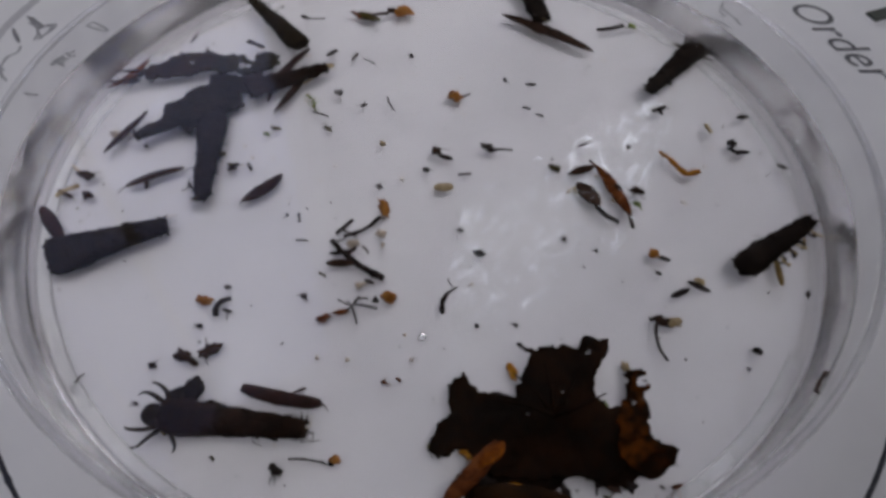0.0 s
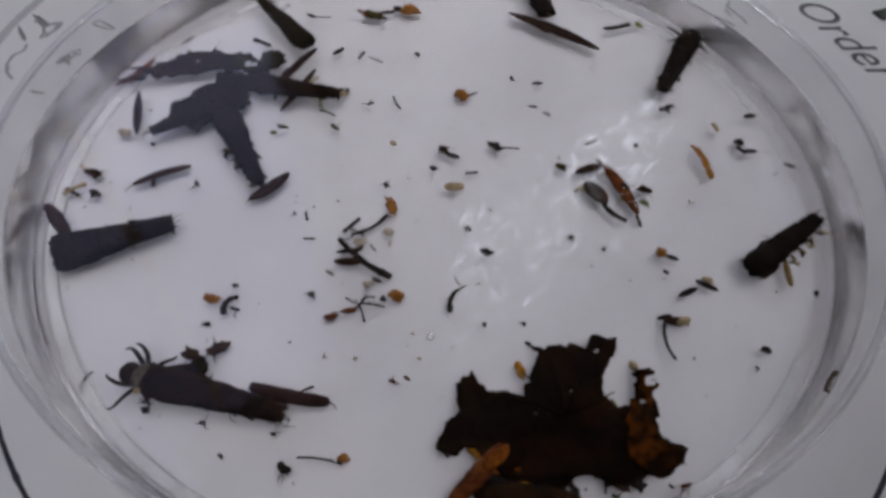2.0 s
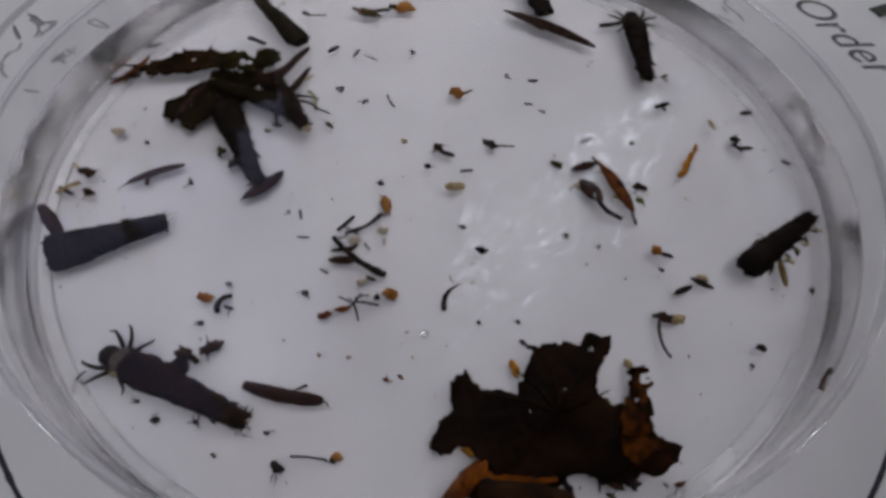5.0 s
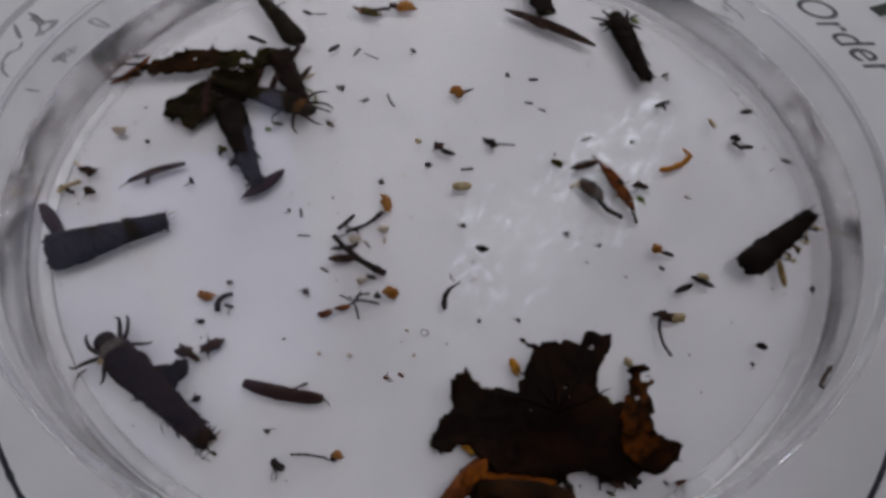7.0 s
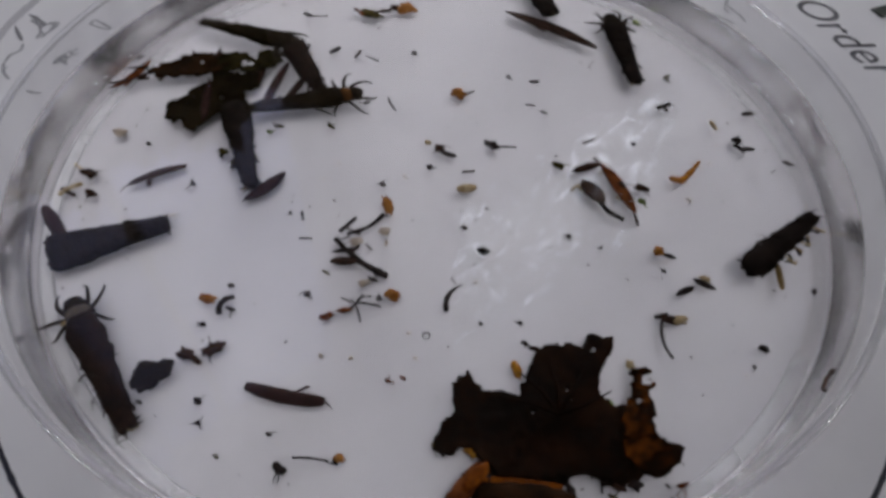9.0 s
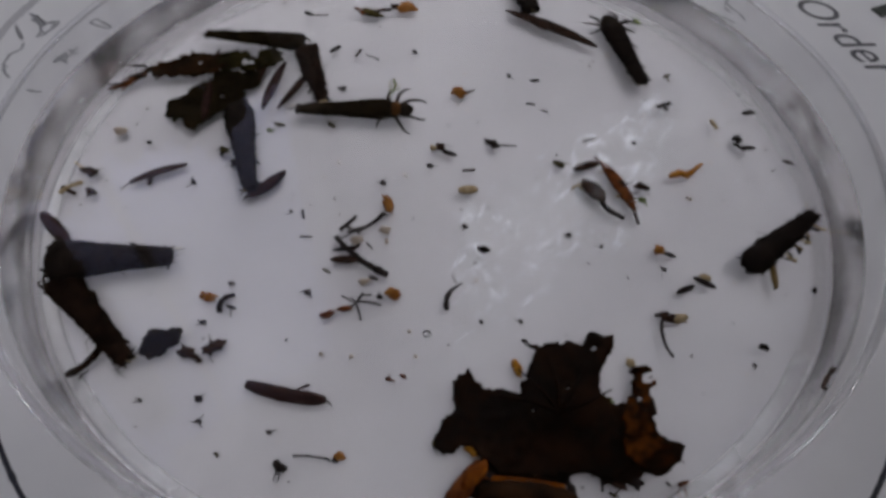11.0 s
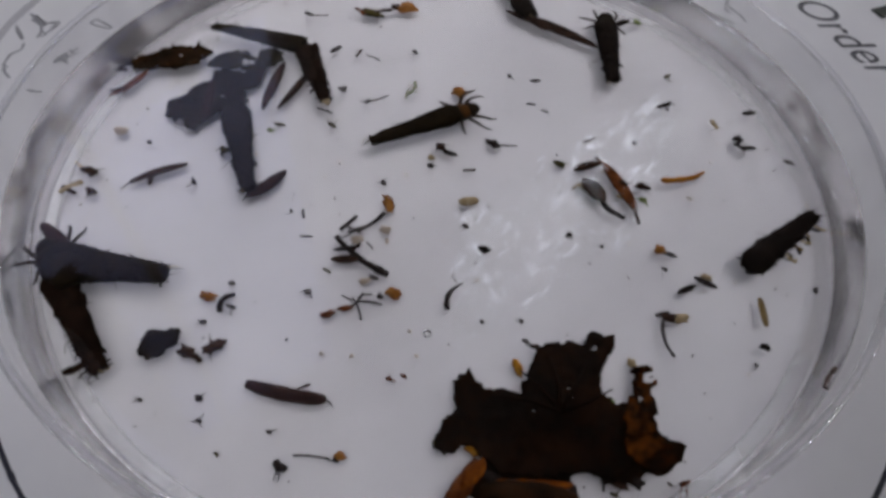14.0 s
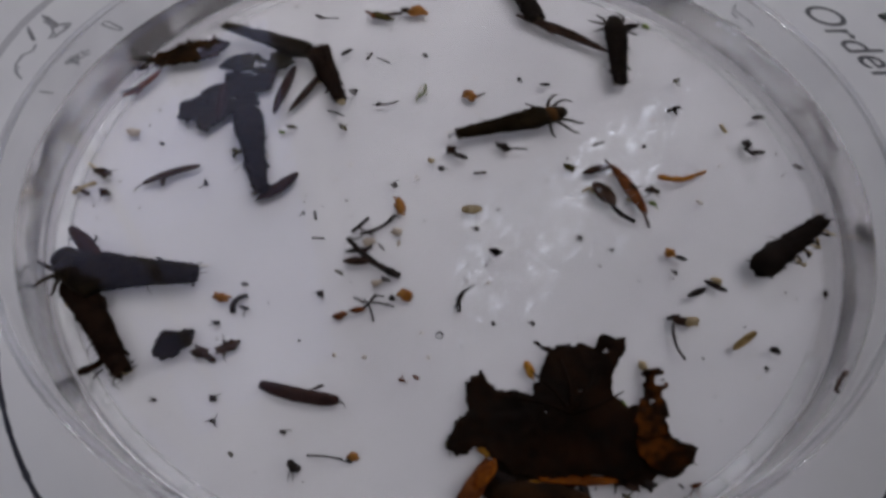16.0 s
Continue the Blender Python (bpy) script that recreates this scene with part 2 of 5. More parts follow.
PAPER = paper_material()
PLASTIC = thin_plastic()
WALL_PLASTIC = thin_plastic("streaked_plastic", True)
FROSTED = frosted()
FILM = wall_film()
RIM = glass("rim_plastic", 1.49, (0.97, 0.97, 0.98), 0.01, clear=0.75)
WATER = glass("water", 1.33, (0.962, 0.962, 0.965), 0.0, 0.00007, 62)
# greyer and rougher than the rest, for the water's side faces below the surface
WATER_EDGE = glass("water_at_wall", 1.33, (0.86, 0.85, 0.855), 0.16, 0.00010, 220, 0.25)
FAINT = plain("faint_pencil", (0.16, 0.16, 0.17), (0.52, 0.51, 0.54), 0.7, 1800)
SHADE = plain("shadow_grey", (0.42, 0.41, 0.43), (0.62, 0.61, 0.63), 0.7, 1800)
PENCIL = plain("pencil", (0.035, 0.033, 0.04), (0.16, 0.155, 0.17), 0.6, 1500)
INK = plain("ink", (0.012, 0.012, 0.02), (0.03, 0.03, 0.045), 0.5, 900)
DARK_CARD = plain("dark_green_card", (0.012, 0.018, 0.012), (0.022, 0.032, 0.02), 0.6, 400)
WALL = plain("wall_paint", (0.15, 0.14, 0.13), (0.18, 0.17, 0.16), 0.8, 6, 0.0005)
CEILING = plain("ceiling_paint", (0.55, 0.54, 0.52), (0.60, 0.59, 0.57), 0.8, 6)
FLOOR = plain("floor_boards", (0.10, 0.07, 0.045), (0.18, 0.13, 0.085), 0.5, 9, 0.0005)
TABLE = plain("table_wood", (0.14, 0.09, 0.055), (0.24, 0.165, 0.10), 0.45, 14, 0.0003)
FOLIAGE = plain("foliage", (0.03, 0.05, 0.015), (0.07, 0.10, 0.03), 0.6, 60)
FRAME = plain("window_paint", (0.45, 0.44, 0.42), (0.52, 0.51, 0.49), 0.5, 12)


# ---- mesh helpers ----
def mesh_of(name, bm, material, smooth=True):
    me = bpy.data.meshes.new(name)
    bmesh.ops.recalc_face_normals(bm, faces=bm.faces)
    bm.to_mesh(me)
    bm.free()
    me.materials.append(material)
    for p in me.polygons:
        p.use_smooth = smooth
    return me


def part(name, bm, material, parent, label="", smooth=True):
    ob = new(name, mesh_of(name, bm, material, smooth))
    ob.parent = parent
    return tagged(ob, label)


def root(name, label, category, group="", kind=""):
    ob = new(name)
    ob.empty_display_size = 0.002
    return tagged(ob, label, category, group, kind)


def lathe(profile, steps=160):
    """A ring or vessel from a closed profile of (radius, height) in millimetres."""
    bm = bmesh.new()
    rings = []
    for i in range(steps):
        a = 2 * math.pi * i / steps
        rings.append([bm.verts.new((r * MM * math.cos(a), r * MM * math.sin(a), z * MM)) for r, z in profile])
    k = len(profile)
    for i in range(steps):
        a, b = rings[i], rings[(i + 1) % steps]
        for j in range(k):
            q = (j + 1) % k
            bm.faces.new((a[j], b[j], b[q], a[q]))
    bmesh.ops.remove_doubles(bm, verts=bm.verts, dist=1e-7)
    return bm


def tube(bm, points, radii, sides=7, flat=1.0):
    """A bent tapered tube along points (mm), closed at both ends."""
    pts = [Vector(p) for p in points]
    rings = []
    for i, p in enumerate(pts):
        d = (pts[min(i + 1, len(pts) - 1)] - pts[max(i - 1, 0)]).normalized()
        s = d.cross(Vector((0, 0, 1)))
        s = s.normalized() if s.length > 1e-4 else Vector((0, 1, 0))
        u = s.cross(d)
        rings.append([bm.verts.new((p + (s * math.cos(a) + u * math.sin(a) * flat) * radii[i]) * MM)
                      for a in (2 * math.pi * k / sides for k in range(sides))])
    for a, b in zip(rings, rings[1:]):
        for k in range(sides):
            bm.faces.new((a[k], a[(k + 1) % sides], b[(k + 1) % sides], b[k]))
    bm.faces.new(rings[0][::-1])
    bm.faces.new(rings[-1])


def block(bm, x0, x1, y0, y1, z0, z1):
    v = [bm.verts.new((x, y, z)) for z in (z0, z1) for y in (y0, y1) for x in (x0, x1)]
    for f in ((0, 2, 3, 1), (4, 5, 7, 6), (0, 1, 5, 4), (2, 6, 7, 3), (0, 4, 6, 2), (1, 3, 7, 5)):
        bm.faces.new([v[i] for i in f])


def structure(name, boxes, material, label, category):
    bm = bmesh.new()
    for b in boxes:
        block(bm, *b)
    ob = new(name, mesh_of(name, bm, material, False))
    ob.matrix_world = ROOM_TURN
    return tagged(ob, label, category, "", "structure")


# ---- the room round the table ----
X0, X1, Y0, Y1, Z0, Z1 = -2.2, 2.0, -2.6, WALL_Y, -0.75, 2.15
T, TN = 0.2, 0.06                                     # wall thickness, and that of the light window wall
structure("floor", [(X0 - T, X1 + T, Y0 - T, Y1 + T, Z0 - T, Z0)], FLOOR, "brown wooden floor under the table", "floor")
kx0, kx1, ky0, ky1 = CEILING_FILL
structure("ceiling", [(X0 - T, kx0, Y0 - T, Y1 + T, Z1, Z1 + T), (kx1, X1 + T, Y0 - T, Y1 + T, Z1, Z1 + T),
                      (kx0, kx1, Y0 - T, ky0, Z1, Z1 + T), (kx0, kx1, ky1, Y1 + T, Z1, Z1 + T)], CEILING, "plain ceiling with a wide opening for the added fill lamp", "ceiling")
# Added wall, out of view, that cuts overhead light from the near-right paper.
structure("shade_wall", [(-0.66, 0.66, -0.165, -0.135, Z0, 0.30)], WALL, "unseen low wall added along the table edge to shade the paper", "wall")
structure("wall_west", [(X0 - T, X0, Y0, Y1, Z0, Z1)], WALL, "plain dim grey wall of the room", "wall")
structure("wall_east", [(X1, X1 + T, Y0, Y1, Z0, Z1)], WALL, "plain dim grey wall of the room", "wall")
structure("wall_south", [(X0 - T, X1 + T, Y0 - T, Y0, Z0, Z1)], WALL, "plain dim grey wall behind the table", "wall")
xs = sorted({X0 - T, X1 + T} | {v for q in WINDOWS for v in q[:2]})
zs = sorted({Z0, Z1} | {v for q in WINDOWS for v in q[2:]})
panels = [(xa, xb, Y1, Y1 + TN, za, zb) for xa, xb in zip(xs, xs[1:]) for za, zb in zip(zs, zs[1:])
          if not any(q[0] < (xa + xb) / 2 < q[1] and q[2] < (za + zb) / 2 < q[3] for q in WINDOWS)]
structure("wall_north", panels, WALL, "grey wall with two window openings and two added fill openings", "wall")


def window(name, x0, x1, z0, z1, mullions):
    y = WALL_Y + 0.005
    win = root(name, "painted casement window with a sky lamp behind, out of view", "window", "", "structure")
    win.matrix_world = ROOM_TURN
    w = 0.02
    bm = bmesh.new()
    for b in ((x0, x0 + w, z0, z1), (x1 - w, x1, z0, z1), (x0 + w, x1 - w, z0, z0 + w), (x0 + w, x1 - w, z1 - w, z1)):
        block(bm, b[0], b[1], y, y + 0.05, b[2], b[3])
    part("window_frame", bm, FRAME, win, smooth=False)
    for x in mullions:
        bm = bmesh.new()
        block(bm, x - 0.005, x + 0.005, y + 0.005, y + 0.045, z0 + w, z1 - w)
        part("mullion", bm, FRAME, win, smooth=False)
    bm = bmesh.new()
    block(bm, x0 - 0.03, x1 + 0.03, WALL_Y - 0.05, WALL_Y - 0.002, z0 - 0.03, z0 - 0.002)
    part("window_sill", bm, FRAME, win, smooth=False)


window("window_1", *WINDOWS[0], (-0.02,))
window("window_2", *WINDOWS[1], ())
window("fill_window_low", *WINDOWS[2], (0.66, 1.24))
window("fill_window_left", *WINDOWS[3], (-0.52,))


def climbing_plant(x0, x1, z0, z1, count, seed):
    """Leaves and stems that hang over the upper part of a window, with gaps of sky."""
    thing = root("climbing_plant", "dark leafy climbing plant hanging outside the window", "plant")
    thing.matrix_world = ROOM_TURN
    r = random.Random(seed)
    for k in range(4):
        x = x0 + (x1 - x0) * (k + 0.5) / 4
        bm = bmesh.new()
        tube(bm, [((x + 0.03 * math.sin(3.1 * i + k)) / MM, (WALL_Y + 0.078) / MM, (z1 + (z0 - z1) * i / 8) / MM) for i in range(9)], [3 - 0.25 * i for i in range(9)], 6)
        part("stem", bm, FOLIAGE, thing)
    bm = bmesh.new()
    for i in range(count):
        x, z = r.uniform(x0, x1), z0 + (z1 - z0) * r.random()
        c = Vector((x, WALL_Y + r.uniform(0.065, 0.095), z))
        size = r.uniform(0.012, 0.022)
        m = Matrix.Translation(c) @ Euler((r.uniform(-0.5, 0.5), r.uniform(-3, 3), r.uniform(-0.5, 0.5))).to_matrix().to_4x4()
        tip, base = m @ Vector((0, 0, size)), m @ Vector((0, 0, -size))
        left, right, mid = m @ Vector((-size * 0.62, 0.004, -size * 0.2)), m @ Vector((size * 0.62, 0.004, -size * 0.2)), m @ Vector((0, -0.003, 0))
        v = [bm.verts.new(p) for p in (tip, left, base, right, mid)]
        for a, b in ((0, 1), (1, 2), (2, 3), (3, 0)):
            bm.faces.new((v[a], v[b], v[4]))
    part("foliage", bm, FOLIAGE, thing, "many small dark green leaves")


climbing_plant(0.334, 1.07, 0.548, 1.34, 2900, 31)


def swaying_branch(reach, low, high, count, seed):
    """A leafy branch outside the first window, from its thick end at the origin towards -x."""
    thing = root("leafy_branch", "dark leafy branch swaying outside the window, masking its reflection", "plant")
    r = random.Random(seed)
    bm = bmesh.new()
    tube(bm, [(-reach / MM / 13 * i, 0, 4 * math.sin(1.3 * i)) for i in range(13)], [9 - 0.55 * i for i in range(13)], 7)
    part("stem", bm, FOLIAGE, thing)
    bm = bmesh.new()
    for i in range(count):
        x = -r.uniform(0.0, reach)
        c = Vector((x, r.uniform(-0.02, 0.02), r.uniform(low, high + 0.02 * math.sin(x * 31) + 0.012 * math.sin(x * 83))))
        size = r.uniform(0.012, 0.022)
        m = Matrix.Translation(c) @ Euler((r.uniform(-0.5, 0.5), r.uniform(-3, 3), r.uniform(-0.5, 0.5))).to_matrix().to_4x4()
        v = [bm.verts.new(m @ Vector(p) * 1.0) for p in ((0, 0, size), (-size * 0.62, 0.003, -size * 0.2), (0, 0, -size), (size * 0.62, 0.003, -size * 0.2), (0, -0.003, 0))]
        for a, b in ((0, 1), (1, 2), (2, 3), (3, 0)):
            bm.faces.new((v[a], v[b], v[4]))
    part("foliage", bm, FOLIAGE, thing, "many small dark green leaves")
    return thing


branch = swaying_branch(0.53, -0.14, 0.055, 1900, 57)
# Second branch is added to keep the window's reflection off the leftmost larva.
masking_branch = swaying_branch(0.16, -0.18, 0.20, 1200, 58)

table = root("table", "brown wooden table under the sheet of paper", "table")
table.matrix_world = ROOM_TURN
bm = bmesh.new()
block(bm, -0.62, 0.62, -0.132, 0.42, -0.0302, -0.0002)
bmesh.ops.bevel(bm, geom=bm.edges[:], offset=0.004, segments=2, affect="EDGES")
part("tabletop", bm, TABLE, table)
for sx in (-0.56, 0.56):
    for sy in (-0.09, 0.36):
        bm = bmesh.new()
        block(bm, sx - 0.03, sx + 0.03, sy - 0.03, sy + 0.03, -0.75, -0.0302)
        part("leg", bm, TABLE, table, smooth=False)

# ---- the sheet of paper and what is drawn on it ----
bm = bmesh.new()
bmesh.ops.create_grid(bm, x_segments=24, y_segments=24, size=0.5)
for v in bm.verts:
    v.co = Vector((v.co.x * 0.297, v.co.y * 0.210, 0))
ext = bmesh.ops.extrude_face_region(bm, geom=bm.faces[:])
for v in ext["geom"]:
    if isinstance(v, bmesh.types.BMVert):
        v.co.z -= 0.0002
sheet = new("paper_sheet", mesh_of("paper_sheet", bm, PAPER, False))
sheet.location = (-0.024, 0.038, 0)
tagged(sheet, "white paper sheet with pencil sketches, lying on the table", "paper")


def stroke(bm, pts, w, z=0.03):
    """A flat line of pencil or ink along points (mm) on the paper, slightly uneven in width."""
    pts = [Vector((x, y, z)) for x, y in pts]
    fine = []
    for i in range(len(pts) - 1):
        p0, p1, p2, p3 = pts[max(i - 1, 0)], pts[i], pts[i + 1], pts[min(i + 2, len(pts) - 1)]
        for k in range(6):
            u = k / 6
            fine.append(0.5 * (2 * p1 + (p2 - p0) * u + (2 * p0 - 5 * p1 + 4 * p2 - p3) * u * u + (3 * p1 - p0 - 3 * p2 + p3) * u ** 3))
    fine.append(pts[-1])
    last = None
    for i, p in enumerate(fine):
        d = fine[min(i + 1, len(fine) - 1)] - fine[max(i - 1, 0)]
        s = Vector((-d.y, d.x, 0))
        s = s.normalized() * w * (0.5 + 0.22 * noise.noise(p * 1.7)) if s.length > 1e-6 else Vector((0, w / 2, 0))
        row = (bm.verts.new((p + s) * MM), bm.verts.new((p - s) * MM))
        if last:
            bm.faces.new((last[0], row[0], row[1], last[1]))
        last = row


def drawing(name, strokes, w, label, material=FAINT):
    bm = bmesh.new()
    for s in strokes:
        stroke(bm, s, w)
    ob = new(name, mesh_of(name, bm, material, False))
    return tagged(ob, label, "drawing")


# a winged seed, a leaf, a wavy outline, a fern and loose lines beside the dish
drawing("seed_sketch", [[(-63.9, 36.9), (-62.6, 35.6), (-61.1, 33.9)], [(-63.3, 36.5), (-61.8, 35.4), (-60.6, 34.1)], [(-63.0, 36.5), (-61.3, 35.1), (-60.2, 34.3)], [(-63.0, 35.3), (-61.8, 34.5), (-60.8, 33.6)], [(-61.0, 33.6), (-60.4, 32.5), (-59.6, 31.8)], [(-60.8, 33.6), (-60.0, 34.7), (-58.7, 34.9), (-58.8, 33.5), (-59.4, 32.3), (-59.6, 31.4)], [(-60.1, 34.6), (-59.1, 34.5), (-59.3, 33.4)], [(-60.4, 32.5), (-60.4, 31.3), (-60.4, 30.8)], [(-59.5, 31.7), (-60.0, 31.1)]], 0.40, "pencil sketch of a winged seed on white paper")
drawing("leaf_sketch", [[(-64.8, 33.7), (-63.7, 32.3), (-62.4, 30.4), (-62.9, 30.6), (-64.1, 32.3), (-64.8, 33.7)], [(-64.4, 33.1), (-63.3, 31.5), (-62.5, 30.4)]], 0.3, "faint pencil sketch of a small leaf on paper")
drawing("wavy_sketch", [[(-61.8, 29.3), (-61.6, 27.9), (-62.1, 27.2), (-62.7, 26.6)], [(-62.7, 25.4), (-62.6, 24.1), (-61.8, 23.6)], [(-62.4, 23.6), (-61.7, 22.4), (-60.5, 21.2)], [(-62.7, 26.6), (-62.7, 25.4)]], 0.40, "wavy pencil outline on white paper")
drawing("fern_sketch", [[(-55.7, 24.9), (-55.0, 25.9), (-54.8, 27.6)], [(-55.9, 25.6), (-55.2, 25.1)], [(-55.8, 26.4), (-54.8, 25.4)], [(-55.4, 26.9), (-54.6, 25.6), (-53.6, 24.9)], [(-54.8, 27.2), (-54.2, 25.9), (-54.5, 25.4)], [(-54.7, 28.3), (-53.7, 27.3), (-53.0, 27.6)], [(-54.0, 27.8), (-53.5, 28.7)], [(-54.2, 26.5), (-53.7, 26.8)]], 0.40, "small pencil sketch of a fern on white paper")
drawing("loop_sketch", [[(-53.9, 35.2), (-53.3, 35.9), (-52.0, 35.2), (-50.4, 34.1), (-51.0, 33.8), (-52.4, 34.3), (-53.6, 34.8), (-53.9, 35.2)], [(-57.1, 18.8), (-56.0, 18.5), (-54.9, 18.5)]], 0.40, "flat pencil loop and short line on white paper")
drawing("branch_sketch", [[(47.5, 48.1), (46.5, 46.1)], [(46.8, 46.4), (47.4, 45.1), (48.3, 43.6), (48.8, 41.7)], [(43.0, 43.8), (44.7, 43.1), (46.9, 40.9)], [(46.2, 45.6), (46.7, 43.8)]], 0.40, "branching pencil lines on white paper")
# grey band drawn on the paper in place of the dish's shadow edge
drawing("shadow_band", [[(-66.5, 21.3), (-66.1, 32.1), (-65.5, 36.4), (-64.5, 40.5), (-62.7, 47.6)]], 1.5, "broad faint grey band painted as a shadow edge on paper", SHADE)
drawing("ring_line", [[(2.2 + 52.2 * math.cos(radians(a)), 52.2 * math.sin(radians(a))) for a in range(205, 336, 5)]], 0.5,
        "dark pen line curving round the dish on paper", INK)

letters = bpy.data.curves.new("order_writing", "FONT")
letters.body, letters.size, letters.shear, letters.extrude = "Order", 0.0081, 0.25, 0.00001
letters.align_x, letters.align_y = "LEFT", "BOTTOM_BASELINE"
writing = new("order_writing", letters)
writing.matrix_world = pose(0.0577, 0.0484, 0.00004, 0, 0, -70.5)
letters.materials.append(PENCIL)
tagged(writing, "the handwritten word Order in grey pencil on paper", "handwriting")

bm = bmesh.new()
block(bm, -2.3 * MM, 2.3 * MM, -1.2 * MM, 1.2 * MM, 0, 0.0003)
card = new("dark_card", mesh_of("dark_card", bm, DARK_CARD, False))
card.matrix_world = pose(0.0731, 0.0461, 0, 0, 0, 24)
tagged(card, "dark green card corner lying on white paper", "card")

# ---- the dish and the water in it ----
Z_WATER, Z_FLOOR, H = 10.7, 1.2, 15.3
R_FLOOR, R_WALL = 42.3, 44.6                          # edge of the flat floor, inner face of the upright wall
DISH = (0.6, 0.3)                                     # its middle on the paper
disc = [r * 2.0 for r in range(21)]                    # rings of the flat surfaces, from the middle outwards
fillet = [(R_FLOOR + 2.0 * math.sin(radians(a)), Z_FLOOR + 2.0 * (1 - math.cos(radians(a)))) for a in range(0, 91, 15)]


def wall_r(z):
    return R_WALL - 0.3 + 0.3 * (z - 3) / 12


dish_ob = root("petri_dish", "clear round plastic petri dish standing on paper", "dish")
dish_ob.location = (DISH[0] * MM, DISH[1] * MM, 0)
inner = fillet + [(wall_r(z), z) for z in (4.5, 6, 8, 9.5, 10.5, 11, 12, 13.5, 14.6)]
outer = [(R_FLOOR - 0.6, 0.05), (R_FLOOR + 0.6, 0.25), (R_FLOOR + 2.0, 1.0), (R_FLOOR + 2.8, 2.0), (R_FLOOR + 3.0, 3.2)] + [(wall_r(z) + 0.75, z) for z in (6, 10, 14.6)]
vessel = lathe([(r, 0.05) for r in disc] + outer + inner[::-1] + [(r, Z_FLOOR) for r in disc[::-1]], 192)
vessel_ob = part("vessel", vessel, PLASTIC, dish_ob)
vessel_ob.data.materials.append(WALL_PLASTIC)
for p in vessel_ob.data.polygons:
    if abs(p.normal.z) < 0.5:
        p.material_index = 1
vessel_ob.visible_shadow = False
bead = lathe([(wall_r(H) + 0.38 + 0.42 * math.cos(radians(a)), H - 0.35 + 0.36 * math.sin(radians(a))) for a in range(0, 360, 24)], 192)
bead_ob = part("rim", bead, RIM, dish_ob, "rounded clear rim")
bead_ob.visible_shadow = False
corner = lathe([(R_FLOOR - 0.5, Z_FLOOR + 0.03), (R_FLOOR + 0.1, Z_FLOOR + 0.04), (R_FLOOR + 0.6, Z_FLOOR + 0.16), (R_FLOOR + 1.1, Z_FLOOR + 0.4), (R_FLOOR + 0.5, Z_FLOOR + 0.36), (R_FLOOR - 0.1, Z_FLOOR + 0.2)], 192)
corner_ob = part("corner_fillet", corner, FROSTED, dish_ob, "pale scuffed moulding line")
corner_ob.visible_shadow = False

for first, last in ((112, 206), (-4, 34)):              # grey-brown film over two stretches of the wall
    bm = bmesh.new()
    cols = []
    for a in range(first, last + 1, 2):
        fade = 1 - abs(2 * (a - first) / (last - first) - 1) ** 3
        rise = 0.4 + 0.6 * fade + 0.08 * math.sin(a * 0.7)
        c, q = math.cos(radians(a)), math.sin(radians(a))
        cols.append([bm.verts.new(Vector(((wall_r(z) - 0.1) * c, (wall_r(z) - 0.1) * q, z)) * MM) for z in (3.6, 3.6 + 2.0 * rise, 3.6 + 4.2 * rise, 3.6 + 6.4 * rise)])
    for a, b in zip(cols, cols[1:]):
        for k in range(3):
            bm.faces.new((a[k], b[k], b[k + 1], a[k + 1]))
    film_ob = part("grey_brown_film", bm, FILM, dish_ob, "thin patchy grey-brown film on the wall")
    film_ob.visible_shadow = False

edge = [(r - 0.03, z + 0.02) for r, z in fillet] + [(wall_r(z) - 0.03, z) for z in (4.5, 6, 8, 9.5, 10.3)]
water = lathe([(r, Z_FLOOR + 0.02) for r in disc] + edge + [(wall_r(Z_WATER) - 0.03, Z_WATER + 0.05), (wall_r(Z_WATER) - 0.05, Z_WATER + 0.2), (R_WALL - 0.45, Z_WATER + 0.12),
               (R_WALL - 1.0, Z_WATER + 0.04), (R_WALL - 2.0, Z_WATER + 0.01)] + [(r, Z_WATER) for r in disc[::-1]], 192)
water_ob = new("water", mesh_of("water", water, WATER))
water_ob.location = dish_ob.location
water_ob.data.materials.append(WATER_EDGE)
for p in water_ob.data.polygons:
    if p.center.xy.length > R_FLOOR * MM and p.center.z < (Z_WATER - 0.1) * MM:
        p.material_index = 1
water_ob.visible_shadow = False
tagged(water_ob, "clear shallow water filling the petri dish", "water", "", "structure")


# ---- kinds of things in the water ----
def jitter(seed):
    r = random.Random(seed)
    return lambda s: r.uniform(-s, s)


COUNT = [0]


def place(ob, x, y, z, turn):
    ob.matrix_world = pose(x * MM, y * MM, z * MM, 0, 0, turn)
    return ob


WORDS = {BLACK: "black", BROWN: "dark brown", RED: "reddish dark brown", RUST: "rust-brown", ORANGE: "orange-brown", YELLOW: "yellow-orange", TAN: "pale tan",
         PALE: "pale beige", OLIVE: "dark olive", GREEN: "light green", GREY: "dark grey", STRIP: "amber-orange", STRAW: "straw-coloured", SCRAP_BROWN: "dark rotten brown"}


